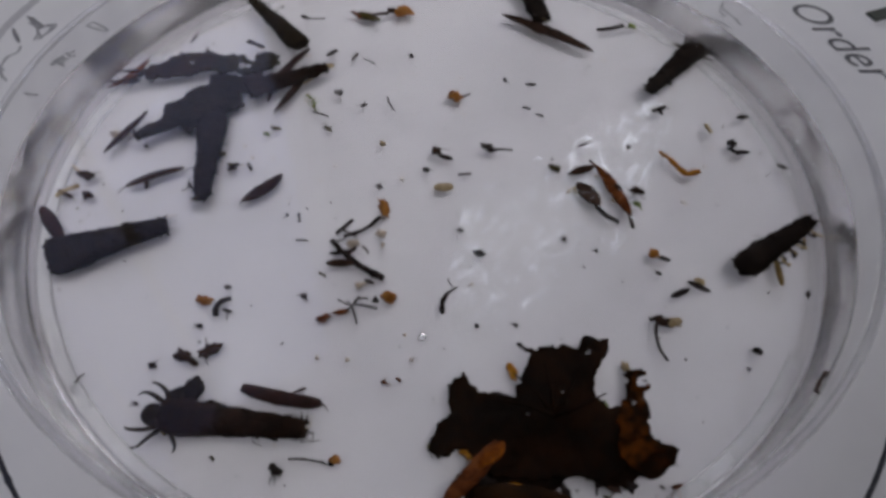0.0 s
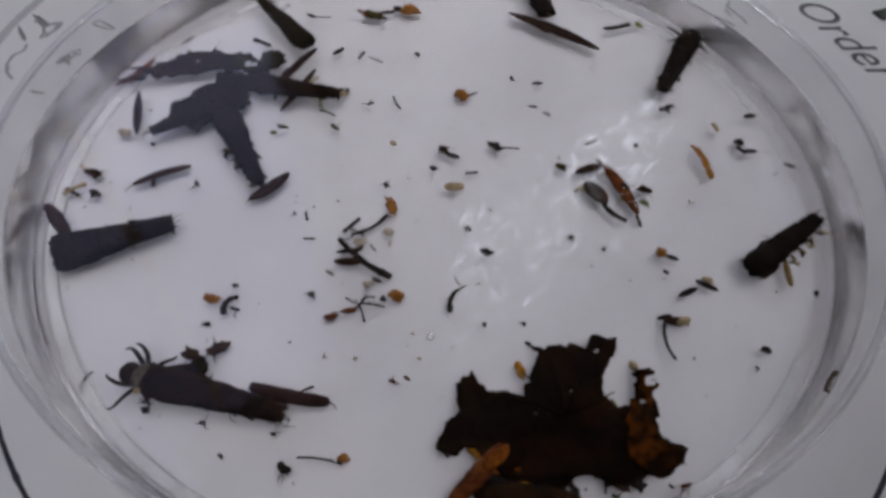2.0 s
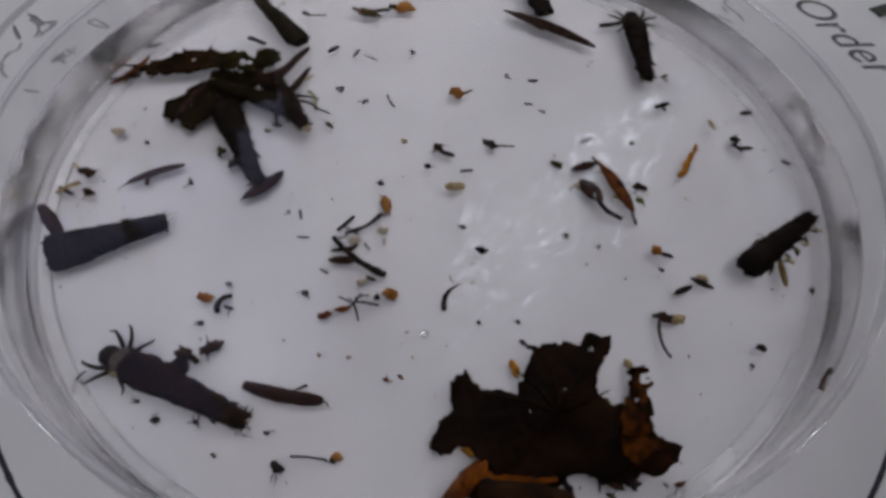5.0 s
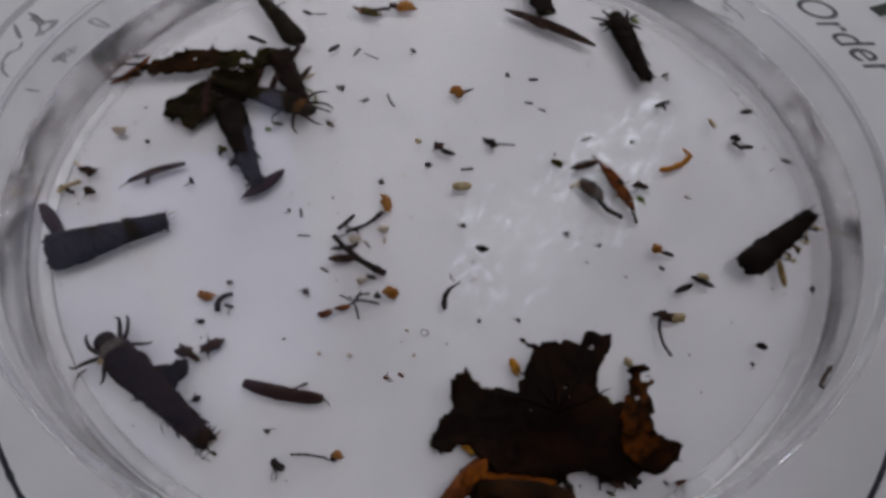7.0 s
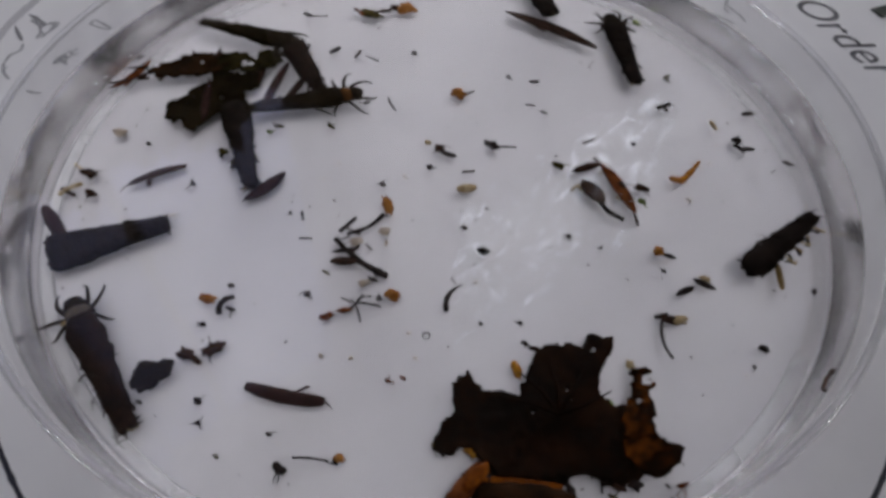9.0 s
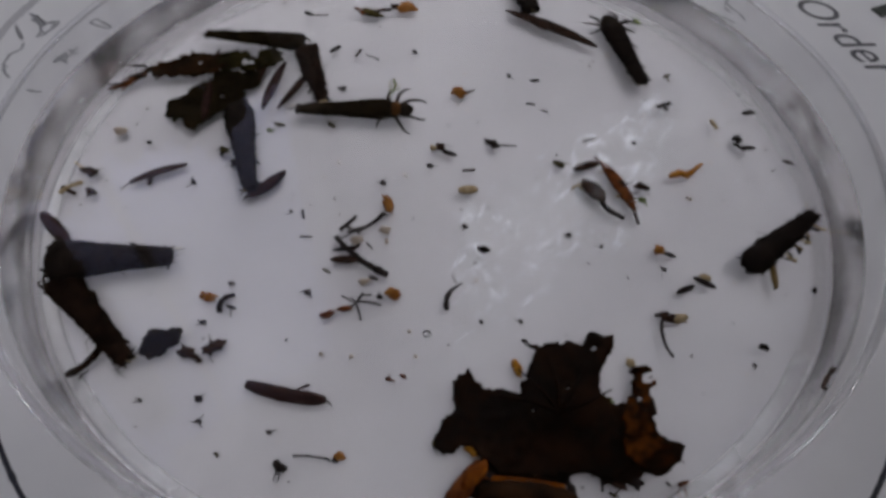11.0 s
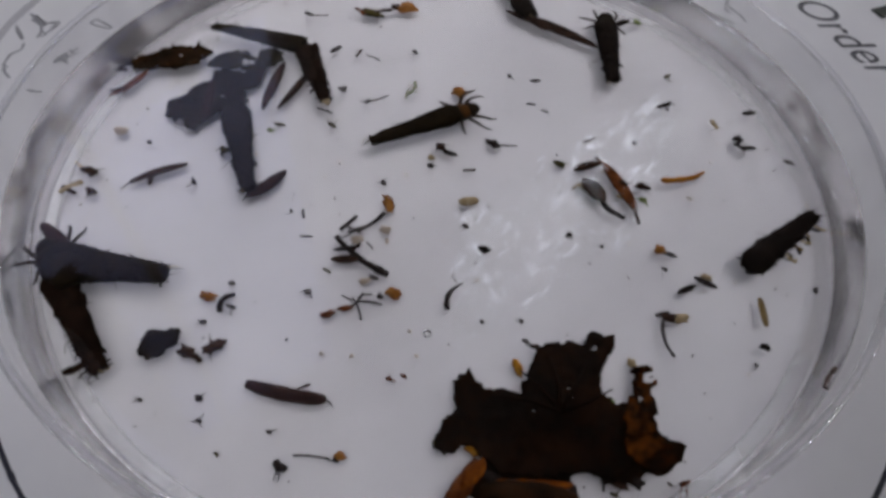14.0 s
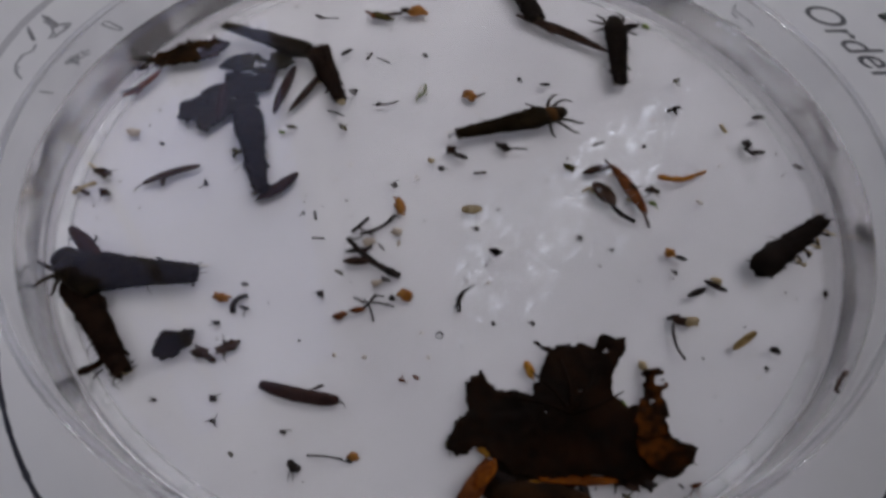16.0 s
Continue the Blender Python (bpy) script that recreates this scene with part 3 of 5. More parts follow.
def spindle(x, y, turn, length, width, mat, bend=0.0, tip=0.0, z=None, name="needle_leaf", full=0.5):
    """A needle leaf: swollen in the middle, pointed at both ends, with a midrib and a thread-like tip."""
    COUNT[0] += 1
    j = jitter(COUNT[0])
    bm = bmesh.new()
    n = 18
    pts, rad = [], []
    for i in range(n + 1):
        u = i / n
        body = math.sin(math.pi * min(max(u, 0.02), 0.98)) ** full
        pts.append((length * (u - 0.5), bend * length * 0.25 * (1 - (2 * u - 1) ** 2), 0.05 * j(1)))
        rad.append(width / 2 * max(body, 0.14) * (1 + j(0.07)))
    tube(bm, pts, rad, 10, 0.55)
    ob = new(name, mesh_of(name, bm, mat))
    if tip:
        bm = bmesh.new()
        sg, tip = (1, tip) if tip > 0 else (-1, -tip)
        tube(bm, [(-sg * length * 0.49, 0, 0), (-sg * (length * 0.5 + tip * 0.4), -0.15 * tip, 0), (-sg * (length * 0.5 + tip * 0.8), -0.55 * tip, 0)], [0.11, 0.08, 0.03], 5)
        part("stalk", bm, mat, ob)
    tagged(ob, WORDS[mat] + " needle-shaped leaf lying in the water", "leaf", "needle leaves in the dish")
    return place(ob, x, y, Z_FLOOR + 0.05 + width * 0.28 if z is None else z, turn)


def fibre(parent, j, start, reach, mat, a=None):
    """A fine hair-like plant fibre sticking out of a thing."""
    a = math.pi * j(1) if a is None else a
    d, s = Vector((math.cos(a), math.sin(a), 0)), Vector((-math.sin(a), math.cos(a), 0))
    bm = bmesh.new()
    tube(bm, [d * start * 0.6 + Vector((0, 0, 0.2)), d * (start + reach * 0.5) + s * j(0.25) * reach + Vector((0, 0, 0.15)), d * (start + reach) + s * j(0.5) * reach + Vector((0, 0, 0.08))],
         [0.07, 0.055, 0.03], 5)
    return part("fibre", bm, mat, parent)


def chip(x, y, turn, length, width, mat, z=None, name="plant_flake"):
    """A small torn flake: uneven outline, domed, with thickness."""
    COUNT[0] += 1
    j = jitter(COUNT[0] + 900)
    bm = bmesh.new()
    n = 16
    top, low = [], []
    for i in range(n):
        a = 2 * math.pi * i / n
        k = 1 + j(0.34)
        px, py = length / 2 * math.cos(a) * k, width / 2 * math.sin(a) * k
        top.append(bm.verts.new(Vector((px * 0.85, py * 0.85, 0.35 + j(0.12))) * MM))
        low.append(bm.verts.new(Vector((px, py, 0.08 + abs(j(0.08)))) * MM))
    ct, cl = bm.verts.new(Vector((0, 0, 0.45 + 0.1 * width)) * MM), bm.verts.new((0, 0, 0))
    for i in range(n):
        q = (i + 1) % n
        bm.faces.new((top[i], top[q], ct))
        bm.faces.new((low[i], low[q], top[q], top[i]))
        bm.faces.new((low[q], low[i], cl))
    ob = new(name, mesh_of(name, bm, mat))
    if mat not in (PALE, TAN, ORANGE, YELLOW):
        for i in range(COUNT[0] % 4):
            fibre(ob, j, length * 0.4, min(0.8, 0.25 + 0.4 * length), mat)
    tagged(ob, WORDS[mat] + " torn plant flake on the dish floor", "plant flake", "flakes in the dish")
    return place(ob, x, y, Z_FLOOR + 0.03 if z is None else z, turn)


def twig(x, y, turn, length, width, mat, curl=0.0, thick=1.0, taper=0, z=None, name="twig"):
    """A thin bent stalk with knots."""
    COUNT[0] += 1
    j = jitter(COUNT[0] + 1800)
    n = 14
    pts, rad = [], []
    c = radians(curl)
    for i in range(n + 1):
        u = i / n
        pts.append((length * (u - 0.5), length * math.tan(c / 2) * 0.5 * (1 - (2 * u - 1) ** 2) + j(0.04), j(0.05)))
        w = 1 + (thick - 1) * u
        if taper:
            w = 0.18 + 1.0 * math.sin(math.pi * min(0.55 * (1 - u) + 0.02, 0.5)) ** 1.2
        rad.append(max(width / 2 * w * (1 + j(0.22)), 0.045))
    bm = bmesh.new()
    tube(bm, pts, rad, 7)
    ob = new(name, mesh_of(name, bm, mat))
    tagged(ob, WORDS[mat] + " thin twig lying on the dish floor", "twig", "twigs in the dish")
    return place(ob, x, y, Z_FLOOR + 0.04 + width * 0.5 if z is None else z, turn)


def leaf_blade(outline, seed, thick=0.35, wave=0.5, holes=(), rag=0.16):
    """A torn leaf from lobes given as (degrees, radius): jagged edge, wavy blade, holes."""
    j = jitter(seed)
    pts = []
    k = len(outline)
    for i in range(k):
        a, b = outline[i], outline[(i + 1) % k]
        pa = Vector((a[1] * math.cos(radians(a[0])), a[1] * math.sin(radians(a[0]))))
        pb = Vector((b[1] * math.cos(radians(b[0])), b[1] * math.sin(radians(b[0]))))
        m = max(2, int((pb - pa).length / 0.5))
        for s in range(m):
            p = pa.lerp(pb, s / m)
            pts.append(p + Vector((j(rag), j(rag))) if s else p)
    lo = Vector((min(p.x for p in pts), min(p.y for p in pts)))
    hi = Vector((max(p.x for p in pts), max(p.y for p in pts)))

    def inside(x, y):
        c = False
        for i in range(len(pts)):
            p, q = pts[i], pts[i - 1]
            if (p.y > y) != (q.y > y) and x < (q.x - p.x) * (y - p.y) / (q.y - p.y) + p.x:
                c = not c
        return c

    step = 0.3
    bm = bmesh.new()
    verts = {}

    def vert(ix, iy):
        if (ix, iy) not in verts:
            p = Vector((lo.x + ix * step, lo.y + iy * step))
            near = min(pts, key=lambda q: (q - p).length_squared)
            if (near - p).length < step * 0.75:
                p = near.copy()
            n1 = noise.noise(Vector((p.x * 0.22, p.y * 0.22, seed)))
            n2 = noise.noise(Vector((p.x * 1.1, p.y * 1.1, seed + 9)))
            verts[(ix, iy)] = bm.verts.new(Vector((p.x, p.y, wave * (1 + n1) + 0.22 * n2)) * MM)
        return verts[(ix, iy)]

    for ix in range(int((hi.x - lo.x) / step) + 1):
        for iy in range(int((hi.y - lo.y) / step) + 1):
            cx, cy = lo.x + (ix + 0.5) * step, lo.y + (iy + 0.5) * step
            if not inside(cx, cy) or any((cx - h[0]) ** 2 + (cy - h[1]) ** 2 < h[2] ** 2 for h in holes):
                continue
            bm.faces.new((vert(ix, iy), vert(ix + 1, iy), vert(ix + 1, iy + 1), vert(ix, iy + 1)))
    bmesh.ops.remove_doubles(bm, verts=bm.verts, dist=1e-6)
    bmesh.ops.solidify(bm, geom=bm.faces[:], thickness=thick * MM)
    return bm


# ---- cased larvae ----
def case_mesh(length, front, tail, seed, flat=0.85, capped=False):
    """A tapering tube glued together from cut leaf pieces, with stepped rings and ragged edges; +x is the open front."""
    j = jitter(seed)
    bm = bmesh.new()
    rings, sides, n = [], 24, 60
    steps = [j(0.06) for _ in range(12)]
    for i in range(n + 1):
        u = i / n
        r = (tail + (front - tail) * u) / 2 * (1 + steps[int(u * 10.99)]) * (1 - 0.22 * max(0.0, (u - 0.9) / 0.1) ** 2)
        x = length * (u - 0.5)
        row = []
        for s in range(sides):
            a = 2 * math.pi * s / sides
            w = 1 + 0.10 * noise.noise(Vector((x * 0.9 + seed, math.cos(a) * 1.6, math.sin(a) * 1.6))) + j(0.065)
            sq = 1 + 0.10 * abs(math.sin(2 * a))
            row.append(bm.verts.new(Vector((x + j(0.08) + (j(0.25) if i in (0, n) else 0), math.cos(a) * r * w * sq, math.sin(a) * r * w * flat * sq)) * MM))
        rings.append(row)
    for a, b in zip(rings, rings[1:]):
        for s in range(sides):
            bm.faces.new((a[s], a[(s + 1) % sides], b[(s + 1) % sides], b[s]))
    bm.faces.new(rings[0][::-1])
    last = rings[-1]
    if capped:                                         # drawn shut over the animal
        for dx, k in ((0.45, 0.86), (0.8, 0.55)):
            outer = [bm.verts.new(Vector((v.co.x + dx * MM, v.co.y * k, v.co.z * k))) for v in rings[-1]]
            for s in range(sides):
                bm.faces.new((last[s], last[(s + 1) % sides], outer[(s + 1) % sides], outer[s]))
            last = outer
        bm.faces.new(last)
        return bm
    inner = [bm.verts.new(Vector((v.co.x - 0.0004, v.co.y * 0.7, v.co.z * 0.7))) for v in rings[-1]]
    for s in range(sides):
        bm.faces.new((rings[-1][s], rings[-1][(s + 1) % sides], inner[(s + 1) % sides], inner[s]))
    bm.faces.new(inner)
    return bm


def flake_mesh(length, width, seed):
    j = jitter(seed)
    bm = bmesh.new()
    top, low = [], []
    for i in range(10):
        a = 2 * math.pi * i / 10
        k = 1 + j(0.25)
        p = Vector((length / 2 * math.cos(a) * k, width / 2 * math.sin(a) * k, 0))
        top.append(bm.verts.new((p + Vector((0, 0, 0.06))) * MM))
        low.append(bm.verts.new((p - Vector((0, 0, 0.06))) * MM))
    bm.faces.new(top)
    bm.faces.new(low[::-1])
    for i in range(10):
        q = (i + 1) % 10
        bm.faces.new((low[i], low[q], top[q], top[i]))
    return bm


def leg_mesh(reach, seed):
    """Thigh, shin and foot of one leg, from the hip at the origin outwards along +y."""
    j = jitter(seed)
    bm = bmesh.new()
    a, b, c = reach * 0.42, reach * 0.40, reach * 0.26
    k = 0.25 + j(0.3)
    pts = [(0, 0, 0), (-0.02 * a, a * 0.5, 0.2), (0.0, a, 0.35), (b * k * 0.45, a + b * 0.45, 0.2), (b * k, a + b * 0.9, -0.05),
           (b * k + c * 0.35, a + b * 0.95 + c * 0.4, -0.3), (b * k + c * 0.8, a + b * 0.95 + c * 0.6, -0.5)]
    tube(bm, pts, [0.2, 0.25, 0.21, 0.19, 0.15, 0.11, 0.06], 8)
    return bm


LARVAE = {}
PRONOTUM = organic("pale_chitin", (0.024, 0.019, 0.015), (0.17, 0.14, 0.11), 1900, 0.5)


def fringe_mesh(length, front, tail, count, seed):
    """Loose fibres and leaf splinters that stand off the case, thickest at the tail."""
    r = random.Random(seed)
    bm = bmesh.new()
    for k in range(count):
        u = r.random() ** 1.3
        a = r.choice((0, math.pi)) + r.uniform(-0.9, 0.9)
        rad = (tail + (front - tail) * u) / 2 * 0.97
        p = Vector(((u - 0.5) * length, math.cos(a) * rad, math.sin(a) * rad * 0.85))
        d = Vector((r.uniform(-0.9, 0.5), math.cos(a), 0.6 * math.sin(a))).normalized()
        n = r.uniform(0.12, 0.42) * (1.8 if u < 0.06 else 1)
        w = r.uniform(0.05, 0.16)
        tube(bm, [p - d * 0.2, p + d * n * 0.5, p + d * n + Vector((r.uniform(-0.2, 0.2), 0, 0))], [w, w * 0.75, 0.03], 4, 0.6)
    return bm


def larva(key, length, front, tail, seed, label, case=CASE, amber=False, flakes=3, stride=1.0, capped=False, pale=False):
    """An insect larva in its case: case (> leaf pieces, fringe, fibres), thorax (> pronotum, head), six legs."""
    j = jitter(seed)
    thing = root("cased_larva", label, "insect larva", "larvae in the dish")
    tube_ob = part("case", case_mesh(length, front, tail, seed, capped=capped), case, thing)
    for k in range(flakes * 3):
        f = part("leaf_piece", flake_mesh(1.9 + j(0.7), 1.1 + j(0.4), seed + k), case, tube_ob)
        u = 0.06 + 0.88 * (k + 0.5 + j(0.4)) / (flakes * 3)
        a = (math.pi / 2 + (1 if k % 2 else -1) * (0.3 + abs(j(1.1))))
        r = (tail + (front - tail) * u) / 2 * 0.98
        f.matrix_local = pose((u - 0.5) * length * MM, math.cos(a) * r * MM, math.sin(a) * r * 0.85 * MM, math.degrees(a) - 90 + j(14), j(9), 35 * j(1))
    part("fringe", fringe_mesh(length, front, tail, 90, seed + 5), case, tube_ob, "loose splinters along the case")
    for k in range(6):
        f = fibre(tube_ob, j, 0.1, 0.8 + abs(j(0.8)), (LEG, TAN, LEG, BROWN, LEG, LEG)[k], math.pi + j(0.9) if k < 4 else (1 if k == 4 else -1) * (1.9 + j(0.5)))
        u = (0.0, 0.02, 0.0, 0.01, 0.35, 0.6)[k]
        r = (tail + (front - tail) * u) / 2
        f.matrix_local = pose((u - 0.5) * length * MM, (0.5 * j(tail), 0.4 * j(tail), 0, 0.3 * j(tail), r * 0.8, -r * 0.8)[k] * MM, 0)
    w = front * 0.74
    bm = bmesh.new()
    tube(bm, [(-3.4, 0, 0), (-1.8, 0, 0), (-0.4, 0, 0), (0.4, 0, 0.02), (0.9, 0, 0.02), (1.5, 0, 0), (1.9, 0, 0)],
         [w * 0.34, w * 0.44, w * 0.5, w * 0.5, w * 0.47, w * 0.42, w * 0.3], 16, 0.82)
    thorax = part("thorax", bm, CHITIN, thing)
    bm = bmesh.new()
    tube(bm, [(0.55, 0, 0.03), (0.7, 0, 0.05), (1.05, 0, 0.05), (1.4, 0, 0.03), (1.6, 0, 0.02)], [w * 0.46, w * 0.52, w * 0.51, w * 0.47, w * 0.4], 16, 0.84)
    part("pronotum", bm, COLLAR if amber else PRONOTUM if pale else CHITIN, thorax, "amber neck shield" if amber else "pale tan neck shield" if pale else "dark neck shield")
    for side in (1, -1):
        bm = bmesh.new()
        tube(bm, [(0.2, side * w * 0.42, -0.1), (0.75, side * w * 0.52, -0.12), (1.3, side * w * 0.44, -0.12)], [0.16, 0.5 if pale and side == 1 else 0.34, 0.14], 8)
        part("hip", bm, TAN if pale and side == 1 else CHITIN, thorax, "pale fleshy hip" if pale and side == 1 else "")
    bm = bmesh.new()
    tube(bm, [(1.5, 0, 0), (1.75, 0, 0.02), (2.2, 0, 0.0), (2.65, 0, -0.1), (2.95, 0, -0.25), (3.1, 0, -0.34)],
         [w * 0.26, w * 0.38, w * 0.42, w * 0.38, w * 0.25, w * 0.1], 14, 0.9)
    part("head", bm, CHITIN, thorax, "dark rounded head")
    legs = []
    for k, (x, reach) in enumerate(((1.5, 2.9), (1.0, 3.1), (0.45, 2.3))):
        for side in (1, -1):
            ob = part("leg", leg_mesh(reach * stride, seed * 7 + k * 2 + side), LEG, thorax)
            ob.scale = (1, side, 1)
            legs.append((ob, x, side * w * 0.42, side, (64, 20, -42)[k]))
    LARVAE[key] = (thing, thorax, legs, length)
    return thing


larva("A", 12.88, 3.45, 1.6, 11, "dark brown cased larva crawling with spread legs, rough leaf case", CASE_BROWN, flakes=5, pale=True)
larva("B", 11.90, 4.6, 1.9, 12, "black cased larva in a smooth tapering leaf case", flakes=4)
larva("C", 13.53, 3.8, 1.5, 13, "dark tapering case of a larva lying under leaf scraps", flakes=4, capped=True)
larva("D", 11.48, 3.2, 1.3, 14, "slender black cased larva with an amber collar, crawling", CASE_OLIVE, True, 2, 1.15)
larva("E", 13.20, 3.1, 1.2, 15, "dark olive cased larva turning beside leaf scraps", CASE_OLIVE)
larva("M", 10.70, 3.3, 1.4, 16, "black cased larva with pale tufts at its tail", CASE_BROWN, False, 4)
larva("G", 12.05, 3.4, 1.55, 18, "black cased larva with its legs spread, turning slowly", flakes=5)
larva("H", 11.05, 3.2, 1.5, 19, "stout black cased larva with small stalks along its side", flakes=4, stride=0.62, capped=True)
larva("L", 10.92, 3.4, 2.4, 20, "dark case of a larva at the far rim")
for k, (dx, dy) in enumerate(((0.6, 0.3), (0.9, -0.3), (0.4, -0.1))):
    bm = bmesh.new()
    tube(bm, [(0, 0, 0), (-0.6, 0.25 * (k - 1), 0.2), (-1.3, 0.6 * (k - 1), 0.1)], [0.22, 0.18, 0.06], 6)
    ob = part("tuft", bm, TAN, LARVAE["M"][0], "pale plant tuft")
    ob.matrix_local = pose((-LARVAE["M"][3] / 2 + 0.3) * MM, dy * MM, 0, 0, 0, 20 * (k - 1))
for k in range(9):
    bm = bmesh.new()
    tube(bm, [(0, 0, 0), (0.25, -0.5, -0.1), (0.8 - 0.25 * (k % 4), -0.95, -0.4), (1.1 - 0.4 * (k % 4), -1.05 + 0.25 * (k % 3), -0.5), (0.9 - 0.5 * (k % 4), -0.7, -0.45)], [0.14, 0.17, 0.19, 0.14, 0.05], 6)
    ob = part("stalk", bm, (TAN, BROWN, STRAW, OLIVE)[k % 4], LARVAE["H"][0], "pale curled scrap" if k % 2 == 0 else "")
    ob.matrix_local = pose((-4.6 + 0.75 * k + 0.2 * math.sin(3 * k)) * MM, (0.75 + 0.07 * k) * MM, -0.4 * MM, 0, 0, 165 + 40 * math.sin(2.3 * k))

# ---- the large rotten leaf ----
leaf = root("rotten_leaf", "large dark brown rotten leaf with torn amber edges", "leaf")
leaf.location = Vector((12.78, -28.69, Z_FLOOR + 0.1)) * MM
part("blade", leaf_blade([(-163, 12.0), (-172, 10.8), (177, 9.5), (166, 10.0), (152, 9.5), (159, 8.1), (159, 6.3), (153, 3.9), (124, 4.9), (105, 6.5), (113.5, 9.0), (110, 7.2), (101, 6.9), (86, 7.5), (69, 7.6), (68, 9.1), (65, 9.6), (58, 9.7), (52, 10.7), (49, 8.4), (48, 6.7), (36, 4.9), (15, 5.1), (9, 6.6), (-11, 7.1), (-11, 9.1), (-14, 11.3), (-25, 10.6), (-32, 9.8), (-36, 7.5), (-54, 7.4), (-72, 5.7), (-110, 6.3), (-134, 7.9), (-148, 8.6), (-159, 8.4), (-159, 10.0), (-159, 11.3)], 5, 0.35, 0.7, ((3.6, 6.7, 0.22), (4.0, 6.85, 0.24), (0.9, 2.6, 0.2), (1.3, 1.9, 0.25), (-2.2, 0.2, 0.16)), 0.3), LEAF, leaf)
part("torn_edge", leaf_blade([(-124, 3.6), (-167, 1.4), (108, 1.7), (92, 3.1), (99, 3.6), (83, 4.0), (75, 4.6), (65, 4.0), (77, 3.4), (68, 2.6), (55, 3.3), (51, 1.8), (2, 1.3), (-58, 1.6), (-67, 2.9), (-98, 3.2)], 6, 0.3, 0.9, ((0.0, 0.55, 0.24), (0.25, 0.75, 0.2)), 0.3), FLAP, leaf, "torn amber edge of the leaf").location = (Vector((20.30, -27.74, 0.3)) - Vector((12.78, -28.69, 0))) * MM
part("amber_corner", leaf_blade([(154, 2.8), (124, 1.8), (65, 1.7), (36, 2.1), (14, 3.0), (-7, 2.4), (-33, 1.9), (-63, 2.0), (-92, 2.1), (-139, 1.9), (-176, 2.5)], 7, 0.3, 0.6), FLAP, leaf, "amber corner of the leaf").location = (Vector((20.86, -32.18, 0.6)) - Vector((12.78, -28.69, 0))) * MM
for dx, dy, lobes in ((-2.8, -5.9, [(175, 6.0), (-157, 5.5), (-72, 2.5), (-27, 1.3), (-8, 3.5), (10, 4.0), (126, 2.9)]),
                      (4.8, -5.3, [(178, 2.6), (-135, 1.6), (-45, 1.4), (7, 2.4), (45, 2.2), (120, 1.6)])):
    under = part("under_layer", leaf_blade(lobes, 31 + int(dx), 0.25, 0.25, (), 0.4), LEAF, leaf, "dark layer under the leaf's lower edge")
    under.location = Vector((dx, dy, -0.05)) * MM
for k in range(5):
    bm = bmesh.new()
    a = radians(20 + 35 * k)
    tube(bm, [(0, 0, 1.1), (2.6 * math.cos(a), 2.6 * math.sin(a), 1.35), (5.6 * math.cos(a + 0.1), 5.6 * math.sin(a + 0.1), 1.0)], [0.22, 0.16, 0.06], 6)
    part("vein", bm, LEAF, leaf)

scrap = root("leaf_scrap", "ragged dark leaf scrap with olive patches", "leaf")
scrap.location = Vector((-28.19, 11.51, Z_FLOOR + 0.2)) * MM
part("blade", leaf_blade([(-155, 5.6), (-178, 5.0), (165, 3.1), (145, 3.7), (101, 3.7), (96, 5.6), (69, 6.4), (46, 7.7), (29, 6.1), (35, 4.1), (1, 4.9), (-18, 3.3), (-54, 2.6), (-91, 4.2), (-101, 5.7), (-126, 4.6), (-131, 5.7)], 8, 0.4, 0.6, ((1.2, 0.9, 0.3), (-2.0, -0.4, 0.25)), 0.4), CASE_OLIVE, scrap)
scrap = root("leaf_scrap", "small ragged olive-brown leaf scrap", "leaf")
scrap.location = Vector((-25.72, 18.72, Z_FLOOR + 0.6)) * MM
part("blade", leaf_blade([(-164, 4.5), (169, 3.9), (147, 3.0), (91, 2.1), (34, 1.8), (50, 4.2), (28, 5.7), (-2, 4.6), (-43, 2.4), (-101, 0.9), (-122, 2.8)], 18, 0.4, 0.7, ((0.4, 0.0, 0.55), (1.2, 0.2, 0.4)), 0.45), DARK_OLIVE, scrap)

strip = root("leaf_strip", "ragged brown strip of leaf with a forked end", "leaf")
part("blade", leaf_blade([(180, 6.3), (171, 4.6), (152, 3.0), (118, 2.1), (80, 2.5), (48, 3.4), (26, 4.9), (7, 6.2), (-8, 5.3), (-26, 3.9), (-48, 2.7), (-90, 1.7), (-128, 1.7), (-158, 3.0), (-165, 5.0), (-171, 6.6), (-175, 3.6)], 28, 0.5, 0.6, ((1.9, 0.5, 0.4), (-2.6, 0.1, 0.3)), 0.42), SCRAP_BROWN, strip)
for k, (x, y, a, n) in enumerate(((-4.8, 0.6, 168, 3.2), (-5.0, -0.6, 200, 2.8), (-2.6, -1.0, 236, 1.8), (3.6, 1.1, 62, 2.0), (1.2, 1.6, 108, 1.5))):
    bm = bmesh.new()
    d = Vector((math.cos(radians(a)), math.sin(radians(a)), 0))
    b = Vector((x, y, 0.9))
    tube(bm, [b, b + d * n * 0.5 + Vector((0.15, -0.1, 0.2)), b + d * n], [0.3, 0.24, 0.07], 6, 0.7)
    part("stalk", bm, RED if k % 2 else SCRAP_BROWN, strip)

fragment = root("leaf_fragment", "dark leaf fragment dragged along by a larva", "leaf")
part("blade", leaf_blade([(0, 2.4), (40, 1.6), (90, 1.5), (140, 1.7), (180, 2.3), (215, 1.4), (260, 1.6), (310, 1.7)], 9, 0.5, 0.4, (), 0.42), CASE, fragment)

